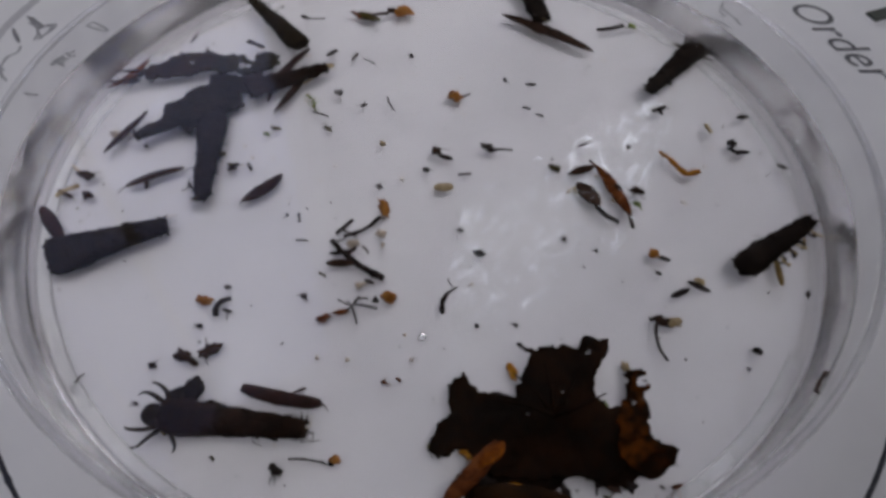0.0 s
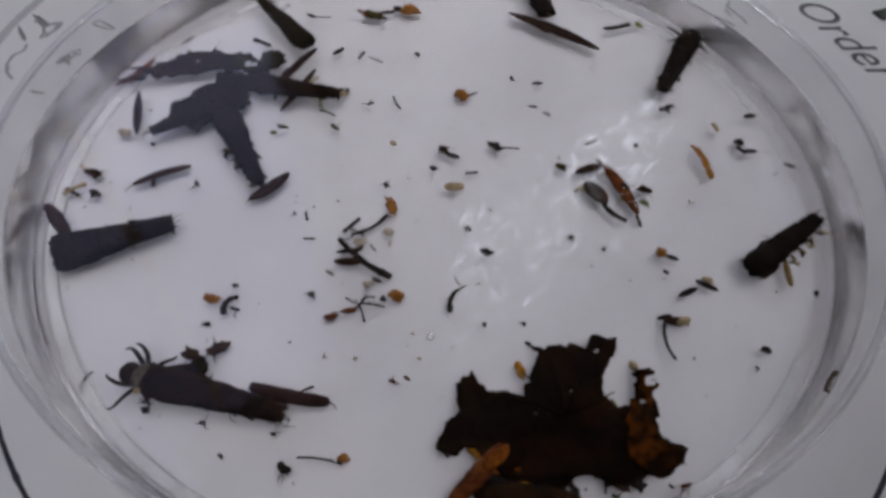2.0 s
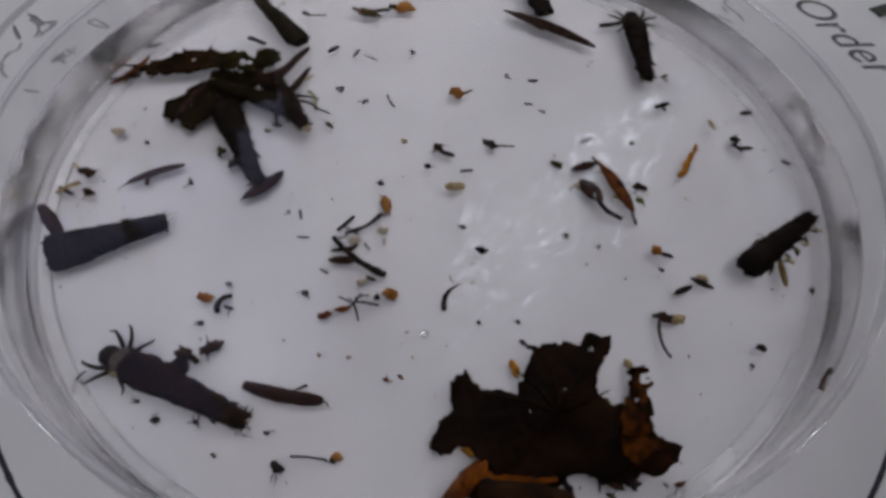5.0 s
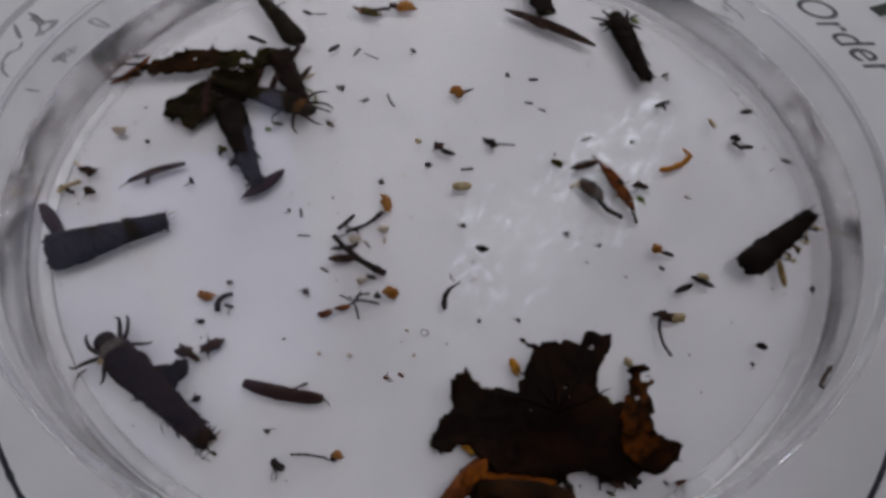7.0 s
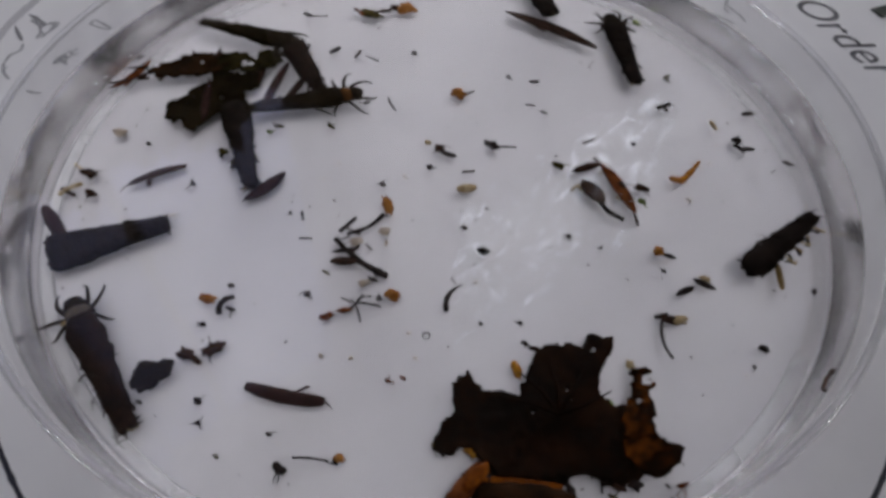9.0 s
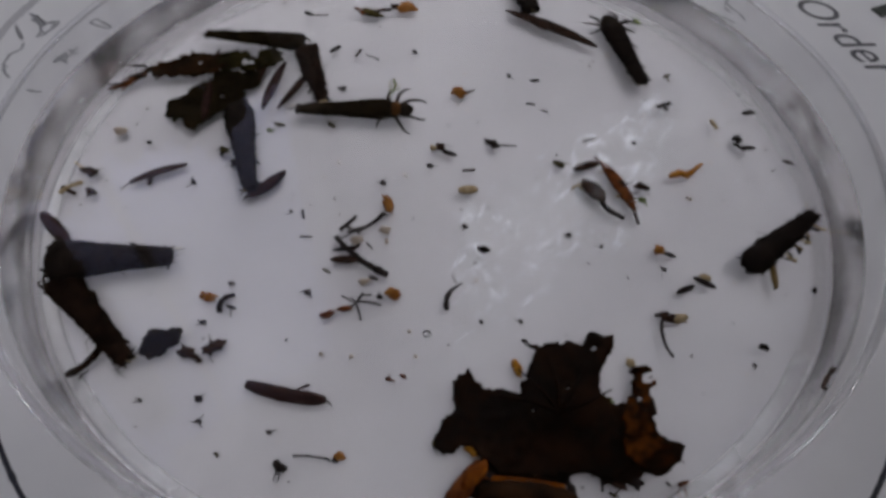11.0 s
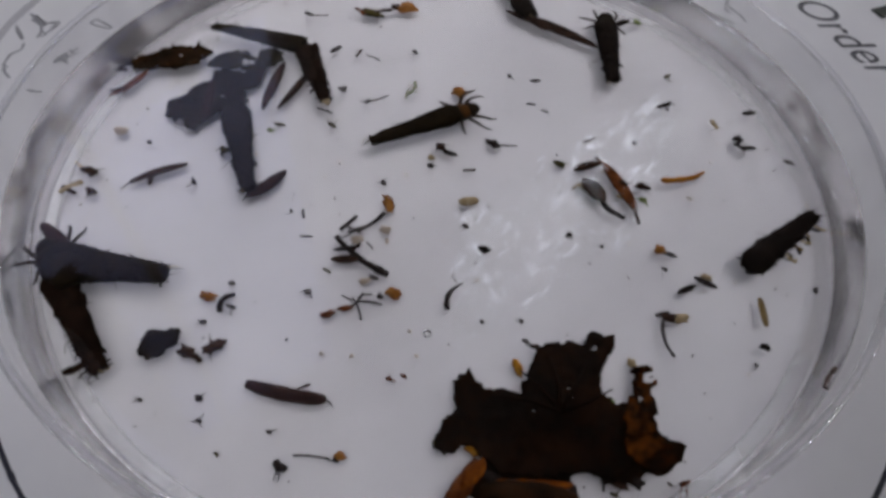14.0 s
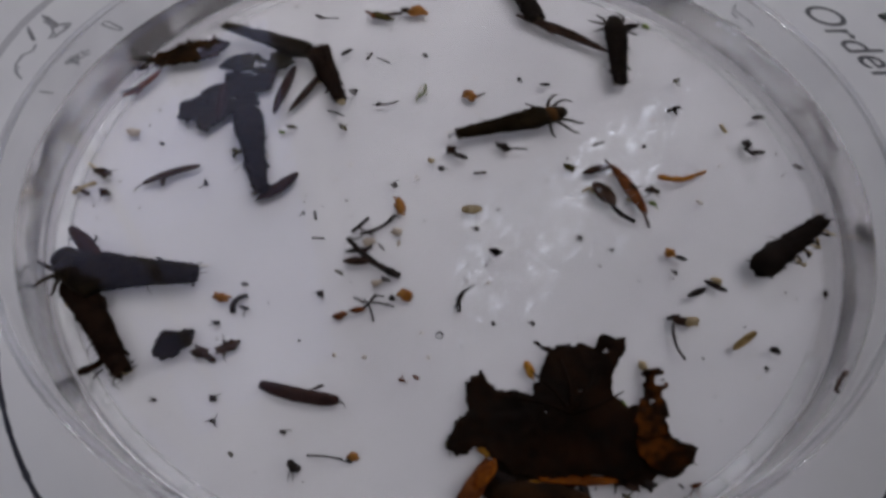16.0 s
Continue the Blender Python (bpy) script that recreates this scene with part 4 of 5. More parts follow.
# ---- still debris on the dish floor ----
spindle(-31.40, -1.12, 29.6, 6.53, 1.16, BROWN, bend=0.2, tip=1.6, full=0.3)
spindle(-18.92, -2.06, 48.5, 5.73, 1.74, RED, bend=-0.2, tip=0.8)
spindle(-12.46, -27.40, -10.0, 7.67, 1.47, RED, bend=-0.15, tip=-1.2, full=0.22)
spindle(15.82, 28.91, -32.4, 14.49, 2.12, BROWN, bend=0.1, tip=0.3)
spindle(21.71, -0.46, -68.0, 8.09, 1.71, RUST, bend=0.1, tip=1.2)
spindle(18.43, 2.57, 21.2, 3.82, 1.30, BROWN, bend=0.1)
spindle(18.75, -1.22, -57.5, 3.92, 2.24, BROWN, bend=0.0, tip=0.2)
twig(20.64, -3.99, -45.9, 3.39, 0.64, BLACK, curl=-20)
chip(15.22, 2.90, -39.4, 1.62, 1.06, OLIVE)
chip(24.56, -0.33, -20.1, 1.83, 1.15, BROWN)
chip(24.28, -2.28, -30.4, 1.09, 0.77, GREEN)
twig(23.21, -5.09, -82.2, 1.60, 0.41, BROWN, curl=10)
twig(-7.05, -11.47, -38.6, 7.61, 0.53, BLACK, curl=-14, thick=1.8)
spindle(-8.67, -12.07, 2.8, 3.18, 1.09, BROWN)
spindle(-8.78, -10.59, 11.8, 2.87, 0.67, BLACK)
twig(-6.95, -6.95, 38.5, 4.75, 0.46, BLACK, curl=-24)
twig(-8.90, -7.11, 51.4, 2.51, 0.44, BLACK, curl=0)
chip(-4.71, -4.11, -68.3, 2.76, 1.30, ORANGE)
chip(-4.83, -7.82, -7.9, 1.25, 1.07, PALE)
chip(-9.70, -18.84, 18.2, 1.75, 0.92, RUST)
chip(-8.09, -18.07, 7.8, 1.45, 0.66, RUST)
twig(-6.91, -18.00, -66.3, 2.95, 0.22, BLACK, curl=15)
twig(-7.12, -17.01, 54.4, 2.38, 0.25, BLACK, curl=-25)
twig(-5.60, -17.32, -8.9, 2.33, 0.26, BLACK, curl=10)
chip(-4.69, -16.53, -27.4, 0.67, 0.64, BLACK)
chip(-3.27, -16.02, -12.1, 1.61, 1.47, ORANGE)
twig(3.05, -16.15, 64.1, 3.6, 0.50, BLACK, curl=42, taper=1)
chip(6.13, -10.02, -21.4, 1.29, 0.89, BLACK)
chip(-0.23, 1.93, -33.7, 0.90, 0.76, BLACK)
chip(0.96, 5.15, -51.9, 1.60, 1.07, BROWN)
spindle(2.02, 4.11, -21.2, 2.03, 0.81, BLACK)
chip(7.26, 6.03, -35.3, 2.14, 1.36, BLACK)
twig(9.05, 5.72, -2.1, 2.30, 0.28, BLACK, curl=5)
twig(4.38, 1.47, 6.0, 1.52, 0.35, BROWN, curl=0)
chip(25.10, -9.43, -40.7, 1.33, 1.15, ORANGE)
spindle(26.11, -10.00, -21.4, 1.51, 0.62, BLACK)
chip(25.22, -11.96, -26.4, 0.61, 0.45, BLACK)
spindle(27.04, -14.43, 26.9, 2.42, 0.76, BLACK)
spindle(29.18, -13.55, -31.6, 2.55, 0.82, BLACK)
chip(29.45, -12.83, -17.9, 1.27, 0.90, TAN)
chip(24.64, -17.88, -20.9, 1.69, 1.03, BROWN)
chip(25.87, -17.96, -42.4, 1.30, 1.51, TAN)
twig(24.07, -17.56, 23.0, 1.44, 0.37, BLACK, curl=10)
twig(24.23, -20.24, -84.7, 4.25, 0.30, BLACK, curl=-25)
chip(33.58, -21.00, -57.1, 0.86, 0.93, BLACK)
chip(40.44, -14.14, -41.5, 0.61, 0.61, BLACK)
chip(37.52, 7.91, -53.5, 1.40, 1.17, BLACK)
twig(37.36, 6.55, -44.9, 1.55, 0.59, BLACK, curl=10)
spindle(38.42, 6.43, 4.5, 1.92, 0.77, BLACK)
spindle(39.91, 12.71, 11.5, 1.81, 0.83, BLACK)
spindle(42.67, 4.21, -25.0, 1.42, 0.59, GREY)
twig(35.07, 10.43, -76.7, 1.62, 0.53, TAN, curl=0)
twig(29.48, 13.81, 26.8, 1.74, 0.59, BLACK, curl=0)
twig(29.54, 13.34, -61.8, 0.92, 0.39, BLACK, curl=0)
chip(30.73, 19.58, 42.0, 1.40, 0.58, OLIVE)
chip(2.98, 15.16, -51.0, 2.11, 1.70, ORANGE)
twig(4.31, 15.17, 33.4, 1.89, 0.30, BROWN, curl=10)
twig(-8.77, 21.47, -30.0, 2.10, 0.22, GREY, curl=10)
chip(-11.89, 15.14, -38.1, 0.81, 0.48, BLACK)
twig(-13.93, 22.84, 46.3, 1.75, 0.67, BLACK, curl=0)
twig(-10.78, 22.19, 67.3, 1.57, 0.39, BROWN, curl=0)
spindle(-18.73, 30.60, -32.4, 1.76, 0.72, BLACK)
twig(-16.97, 30.45, 4.0, 2.05, 0.26, GREY, curl=0)
chip(-9.88, 31.46, -24.8, 3.31, 1.77, OLIVE)
twig(-8.19, 31.84, 16.2, 2.44, 0.66, BROWN, curl=20)
twig(-11.60, 31.63, -49.7, 1.97, 0.56, RUST, curl=20)
chip(-4.87, 33.15, -30.1, 2.90, 2.56, ORANGE)
chip(-6.50, 33.18, -31.7, 1.39, 1.27, BROWN)
chip(-3.16, 23.01, -39.9, 1.04, 0.54, GREY)
spindle(13.02, 17.88, 2.6, 1.47, 0.66, BLACK)
twig(12.21, 13.34, -7.9, 1.14, 0.31, BLACK, curl=0)
twig(13.91, 12.05, -26.4, 0.84, 0.30, GREY, curl=0)
chip(9.65, 18.62, -60.4, 1.00, 0.48, GREY)
twig(25.07, 30.72, 17.6, 3.97, 0.76, BLACK, curl=-15)
twig(19.06, 7.12, 25.8, 1.43, 0.27, GREY, curl=0)
chip(24.55, 6.86, -45.7, 0.51, 0.47, BLACK)
chip(-39.35, -1.16, -23.3, 2.26, 1.27, BROWN)
twig(-40.69, -0.45, -36.2, 1.90, 0.29, TAN, curl=0)
twig(-40.52, -3.84, 42.4, 2.67, 0.62, TAN, curl=20)
twig(-40.72, -4.19, -25.9, 1.99, 0.45, BROWN, curl=0)
chip(-38.25, -4.21, -23.7, 1.43, 1.13, BROWN)
chip(-37.91, 5.63, -9.9, 1.58, 1.41, PALE)
chip(-27.25, -2.06, -51.5, 1.03, 0.45, BLACK)
chip(-33.93, 3.88, -27.8, 0.70, 0.50, BLACK)
chip(-24.81, 3.14, -37.3, 1.39, 1.03, OLIVE)
chip(-25.00, 2.47, -28.5, 0.68, 0.58, BLACK)
spindle(-22.96, 1.05, 51.8, 1.66, 0.95, BLACK)
chip(-22.62, -23.65, -35.6, 1.92, 1.35, BROWN)
chip(-21.62, -24.21, -28.1, 1.38, 0.75, BROWN)
chip(-20.14, -22.95, 41.0, 2.25, 1.58, BROWN)
chip(-22.11, -17.31, -14.1, 2.03, 1.09, ORANGE)
twig(-19.89, -18.09, 63.4, 2.27, 0.59, BLACK, curl=60)
chip(-19.37, -18.48, -17.3, 1.13, 0.44, BLACK)
chip(-21.82, -20.36, -31.2, 0.67, 0.51, BLACK)
twig(-9.26, -33.36, -3.8, 3.26, 0.20, BLACK, curl=6)
chip(-6.72, -33.19, -13.0, 1.14, 0.78, ORANGE)
chip(-7.11, -33.61, -23.8, 0.68, 0.38, BLACK)
chip(-11.80, -34.33, -39.5, 1.46, 0.81, BLACK)
chip(-3.06, -25.63, -20.9, 0.58, 0.39, RUST)
chip(-1.70, -25.29, -30.5, 0.64, 0.39, RUST)
twig(-14.08, -6.01, -75.2, 1.14, 0.30, BLACK, curl=0)
twig(-13.30, -9.18, -0.2, 1.33, 0.23, BLACK, curl=0)
chip(-12.07, -16.23, -26.6, 0.83, 0.70, GREY)
chip(-19.98, -15.65, -30.0, 0.75, 0.50, GREY)
chip(-19.05, 7.84, -13.5, 1.32, 0.57, OLIVE)
chip(-5.50, -1.01, -35.0, 0.83, 0.56, GREY)
chip(4.03, -6.98, -30.3, 0.58, 0.45, GREY)
chip(9.15, -24.04, 98.7, 2.01, 1.04, YELLOW)
spindle(9.6, -36.3, -4.0, 8.4, 2.7, SCRAP_BROWN, tip=0.2, full=0.3)
chip(4.89, -32.26, -25.4, 1.54, 1.12, YELLOW)
chip(13.42, -35.33, -72.0, 1.48, 0.85, BLACK)
spindle(-23.00, 17.94, 88.6, 6.28, 1.45, BROWN, bend=0.1)
spindle(-18.14, 14.82, 68.7, 8.73, 1.10, BROWN, bend=-0.05, tip=0.5, full=0.4)
spindle(-20.60, 15.72, 84.2, 6.37, 0.82, RED, bend=0.1, full=0.4)
twig(-16.38, 16.82, 49.4, 1.53, 0.41, TAN, curl=10)
chip(-27.52, 19.55, 35.6, 3.94, 2.75, OLIVE)
twig(-24.62, 23.97, -26.8, 2.82, 0.68, BLACK, curl=0)
chip(28.36, 31.28, -64.1, 1.42, 0.94, GREEN)
chip(-19.75, -30.52, -23.1, 0.73, 0.44, BLACK)
chip(-17.50, -33.47, -33.2, 0.68, 0.36, OLIVE)
chip(-13.29, -31.25, -27.6, 0.62, 0.39, GREY)
chip(-25.56, -28.77, -18.7, 0.59, 0.36, GREY)
twig(-10.51, -13.55, -30.5, 1.03, 0.26, OLIVE, curl=0)
chip(-5.54, -14.24, -21.2, 1.03, 0.47, GREY)
chip(-15.44, -5.76, -45.6, 0.64, 0.34, BLACK)
chip(18.83, -9.19, -41.1, 0.44, 0.38, GREY)
chip(15.47, -7.61, -31.9, 0.55, 0.39, GREY)
chip(5.75, -19.06, -39.5, 0.58, 0.37, GREY)
chip(9.70, -18.85, -28.8, 0.50, 0.39, BLACK)
twig(17.09, -0.44, 37.9, 1.76, 0.31, TAN, curl=20)
chip(17.58, -0.76, -55.6, 1.21, 0.72, TAN)
chip(21.61, -1.91, -47.2, 0.66, 0.50, TAN)
twig(19.89, 3.83, -57.1, 1.27, 0.26, BLACK, curl=0)
chip(1.59, -31.86, -48.0, 0.93, 0.50, OLIVE)
chip(17.71, -27.16, -44.8, 0.91, 0.70, GREEN)
twig(20.39, -23.60, -32.0, 1.27, 0.37, TAN, curl=20)
chip(20.24, -23.12, -47.8, 1.25, 0.87, TAN)
twig(-31.33, -27.13, 81.4, 2.29, 0.23, BLACK, curl=40)
chip(-23.13, 1.21, -33.8, 1.46, 0.71, OLIVE)
chip(-21.02, 1.24, -60.2, 1.58, 0.40, BLACK)
chip(-20.04, 6.79, -20.6, 0.93, 0.55, GREEN)
chip(-12.68, 8.13, -40.3, 1.41, 0.52, OLIVE)
twig(-13.93, 10.70, -23.1, 2.26, 0.29, BLACK, curl=8)
twig(-32.17, -2.10, -79.3, 1.37, 0.52, BROWN, curl=0)
twig(-11.09, -26.94, 29.2, 1.75, 0.29, RED, curl=10)
chip(23.14, -34.60, 17.6, 1.39, 0.41, RUST)
chip(-8.72, 12.68, 40.3, 1.03, 0.50, GREY)
twig(-12.28, 14.73, -50.5, 1.05, 0.35, GREY, curl=0)
chip(32.11, -23.01, -31.5, 0.43, 0.33, GREY)
chip(22.27, -0.32, -57.2, 1.40, 1.15, BROWN, z=1.75)
chip(14.32, 29.54, -48.7, 2.93, 1.78, BROWN, z=1.6)
twig(3.65, 14.75, 28.6, 1.95, 0.31, BROWN, curl=10)
chip(17.56, -34.97, -16.0, 1.25, 0.65, BROWN)
chip(19.11, -34.62, -35.1, 1.28, 1.04, BLACK)
twig(16.11, -34.91, -91.5, 1.15, 0.24, BLACK, curl=0)
chip(6.42, -34.59, -40.6, 2.14, 1.48, BLACK)
chip(17.03, -35.75, -26.2, 0.80, 0.35, OLIVE)
chip(9.33, -34.93, -3.1, 2.21, 0.58, YELLOW)
twig(-8.35, -8.0, -28, 2.1, 0.26, BROWN, curl=12)
twig(-9.1, -8.95, 24, 1.3, 0.18, GREY, curl=0)
twig(-7.75, -10.6, 64, 1.7, 0.34, RED, curl=14)
twig(-6.3, -10.05, -52, 1.1, 0.2, BROWN, curl=0)
chip(-7.75, -9.35, 20, 1.4, 0.9, PALE)
twig(-6.2, -16.55, 20, 1.5, 0.24, GREY, curl=30)
twig(-8.0, -16.9, -30, 1.3, 0.2, BROWN, curl=10)
chip(-6.35, -14.7, 12, 1.2, 0.8, PALE)
twig(2.95, -13.9, 116, 1.1, 0.14, GREY, curl=20)
tagged(twig(35.06, -27.31, 51, 2.6, 0.38, BROWN, curl=10, z=10.3), "dark shred of twig stuck to the dish wall", "twig")

# fine silt: specks and fluff too many to count
def silt(count, least, most, flat, mat, label, seed, turn=(0, 360), inner=0.0):
    rnd = random.Random(seed)
    bm = bmesh.new()
    for i in range(count):
        a, r = radians(rnd.uniform(*turn)), 41.6 * math.sqrt(inner + (1 - inner) * rnd.random())
        s = least + (most - least) * rnd.random() ** 3
        c = Vector((r * math.cos(a), r * math.sin(a), Z_FLOOR + 0.04 + s * flat * 0.6))
        m = bmesh.ops.create_icosphere(bm, subdivisions=1, radius=s * MM, matrix=Matrix.Translation(c * MM))
        e = 1 + 2.2 * rnd.random() ** 2
        d = Vector((math.cos(a * 7), math.sin(a * 7), 0))
        for v in m["verts"]:
            q = v.co - c * MM
            v.co += d * q.dot(d) * (e - 1) + Vector((rnd.uniform(-1, 1), rnd.uniform(-1, 1), 0)) * s * 0.35 * MM
            v.co.z = (c.z + (v.co.z / MM - c.z) * flat) * MM
    tagged(new("silt", mesh_of("silt", bm, mat)), label, "silt", "", "stuff")


silt(200, 0.04, 0.15, 0.8, GREY, "scattered fine dark specks of silt on the dish floor", 77)
silt(260, 0.03, 0.12, 0.7, BROWN, "scattered fine brown specks of silt on the dish floor", 78)
silt(120, 0.03, 0.12, 0.4, OLIVE, "brownish silt gathered along the dish wall", 80, (115, 195), 0.72)
silt(110, 0.06, 0.26, 0.3, PALE, "pale translucent fluff scattered on the dish floor", 79)

# a few air bubbles that cling to the dish floor
AIR = glass("air_bubble", 0.75, (0.98, 0.98, 0.98))
for x, y, r in ((0.36, -20.74, 0.42), (15.37, -8.12, 0.22), (19.11, -1.26, 0.25)):
    bm = bmesh.new()
    bmesh.ops.create_icosphere(bm, subdivisions=3, radius=r * MM)
    ob = new("air_bubble", mesh_of("air_bubble", bm, AIR))
    tagged(ob, "tiny clear air bubble clinging to the dish floor", "bubble", "bubbles in the dish")
    place(ob, x, y, Z_FLOOR + 0.05 + r, 0)

# ---- drifting bits, moved below ----
seed = spindle(0, 0, 0, 1.94 * 1.15, 1.35, TAN, name="seed", full=0.3)
tagged(seed, "pale tan oval seed drifting over the dish floor", "seed")
tan_bit = chip(0, 0, 0, 0.9, 0.8, TAN)
needle_d = spindle(0, 0, 0, 7.66, 1.1, RED, tip=0.6)
needle_b = spindle(0, 0, 0, 5.84, 1.55, RED, full=0.35)
brown_bit = spindle(0, 0, 0, 6.64, 1.15, RUST, bend=0.3, tip=0.6)
for k in (0, 1):
    bm = bmesh.new()
    tube(bm, [(-1.2 + k, 0.1, 0), (0.4 + k, 0.75 - 0.2 * k, 0.1), (2.2 + 0.6 * k, 1.3 - 2.1 * k, 0.05)], [0.2, 0.3, 0.1], 7)
    part("prong", bm, (RUST, BROWN)[k], brown_bit)
needle_e = spindle(0, 0, 0, 9.14, 1.25, RED, bend=0.08, tip=0.5, full=0.35)
spot_bit = chip(0, 0, 0, 1.0, 0.5, GREY)
pushed_twig = twig(0, 0, 0, 2.78, 0.28, GREY, curl=18)
moss_bit = twig(0, 0, 0, 3.02, 0.24, GREEN, curl=30)
for k in range(12):
    moss_leaf = fibre(moss_bit, jitter(k + 40), 0.05, 0.7 + 0.05 * k, GREEN if k % 3 else TAN, radians(55 + 70 * (k % 2) * -1.6 + 7 * k))
    moss_leaf.location = Vector((-1.4 + 0.25 * k, 0, 0)) * MM
drift_bit = spindle(0, 0, 0, 2.33, 0.45, BLACK)
amber_strip = spindle(0, 0, 0, 7.06, 1.7, RUST, bend=0.12, full=0.35)
bm = bmesh.new()
tube(bm, [(7.06 * (-0.53 + 0.09 * i), 0.45 + 0.16 * math.sin(1.1 * i), 0.5) for i in range(6)], [0.15, 0.5, 0.62, 0.66, 0.5, 0.2], 8, 0.35)
part("yellow_layer", bm, STRIP, amber_strip, "yellow-amber upper layer")
yellow_strip = spindle(0, 0, 0, 6.8, 0.95, STRIP, bend=0.05, full=0.3)
drop_bit = chip(0, 0, 0, 0.8, 0.7, BLACK)
bent_twig = twig(0, 0, 0, 3.9, 0.75, SCRAP_BROWN, curl=-25)


def worm(name, lengths, width, label):
    """A small segmented larva in rigid pieces; each piece is keyed on its own."""
    thing = root(name, label, "larva")
    out = []
    for k, length in enumerate(lengths):
        bm = bmesh.new()
        w = width * (1.0, 1.05, 0.9, 0.6)[k % 4]
        n = 6
        tube(bm, [(length * (i / n - 0.5) * 1.25, 0, 0) for i in range(n + 1)],
             [w * 0.5 * (0.6 + 0.4 * math.sin(math.pi * (i + 0.6) / (n + 1.2))) * (1.08 if i % 2 else 0.94) for i in range(n + 1)], 9)
        seg = part("body_segment", bm, WORM, thing)
        for s in (-1, 1):
            bm = bmesh.new()
            tube(bm, [(0, 0, 0), (0.12, s * 0.42, 0.05), (0.2, s * 0.8, -0.1)], [0.06, 0.05, 0.02], 5)
            part("bristle", bm, WORM, seg)
        out.append(seg)
    return out


worm_segments = worm("amber_larva", (1.37, 1.31, 1.35, 1.29), 0.8, "small amber wriggling larva with fine bristles")
worm_k = spindle(0, 0, 0, 3.35, 0.75, STRAW, full=0.25, name="straw_larva")
tagged(worm_k, "small straw-coloured larva creeping from under a case", "larva")


# ---- what moves ----
def glide(ob, rows, z):
    """Rows of time, x, y, turn and, where it leaves the usual height z, its own height."""
    walk(ob, [(r[0], pose(r[1] * MM, r[2] * MM, (r[4] if len(r) > 4 else z) * MM, 0, 0, r[3])) for r in rows])


def crawl(key, rows, z, out, pace, bend=()):
    """Moves a larva; out: how far head and legs reach from the case (0 to 1) at given times; pace: leg strokes a second."""
    thing, thorax, legs, length = LARVAE[key]
    glide(thing, rows, z)
    times = [i * 0.5 for i in range(33)]
    ts, vs = [t for t, v in out], [v for t, v in out]
    bt, bv = ([t for t, v in bend], [v for t, v in bend]) if bend else ([0, 16], [0, 0])
    walk(thorax, [(t, pose((length / 2 - 4.5 + 4.5 * float(np.interp(t, ts, vs)) + 0.12 * math.sin(t * 2.2)) * MM, 0, 0, 0, 0, float(np.interp(t, bt, bv)) + 4 * math.sin(t * 1.7 + length))) for t in times])

    def fold(t, spread):
        """Legs lie back along the body while it is inside the case."""
        u = min(1.0, max(0.0, (float(np.interp(t, ts, vs)) - 0.35) / 0.4))
        return -86 * (1 - u) - spread * u

    for k, (leg, x, y, side, spread) in enumerate(legs):
        sc = leg.scale.copy()
        walk(leg, [(t, pose(x * MM, y * MM, -0.1 * MM, 0, 0, side * (fold(t, spread) + 14 * float(np.interp(t, ts, vs)) * math.sin(2 * math.pi * pace * t + k * 2.1)))) for t in times])
        leg.scale = sc


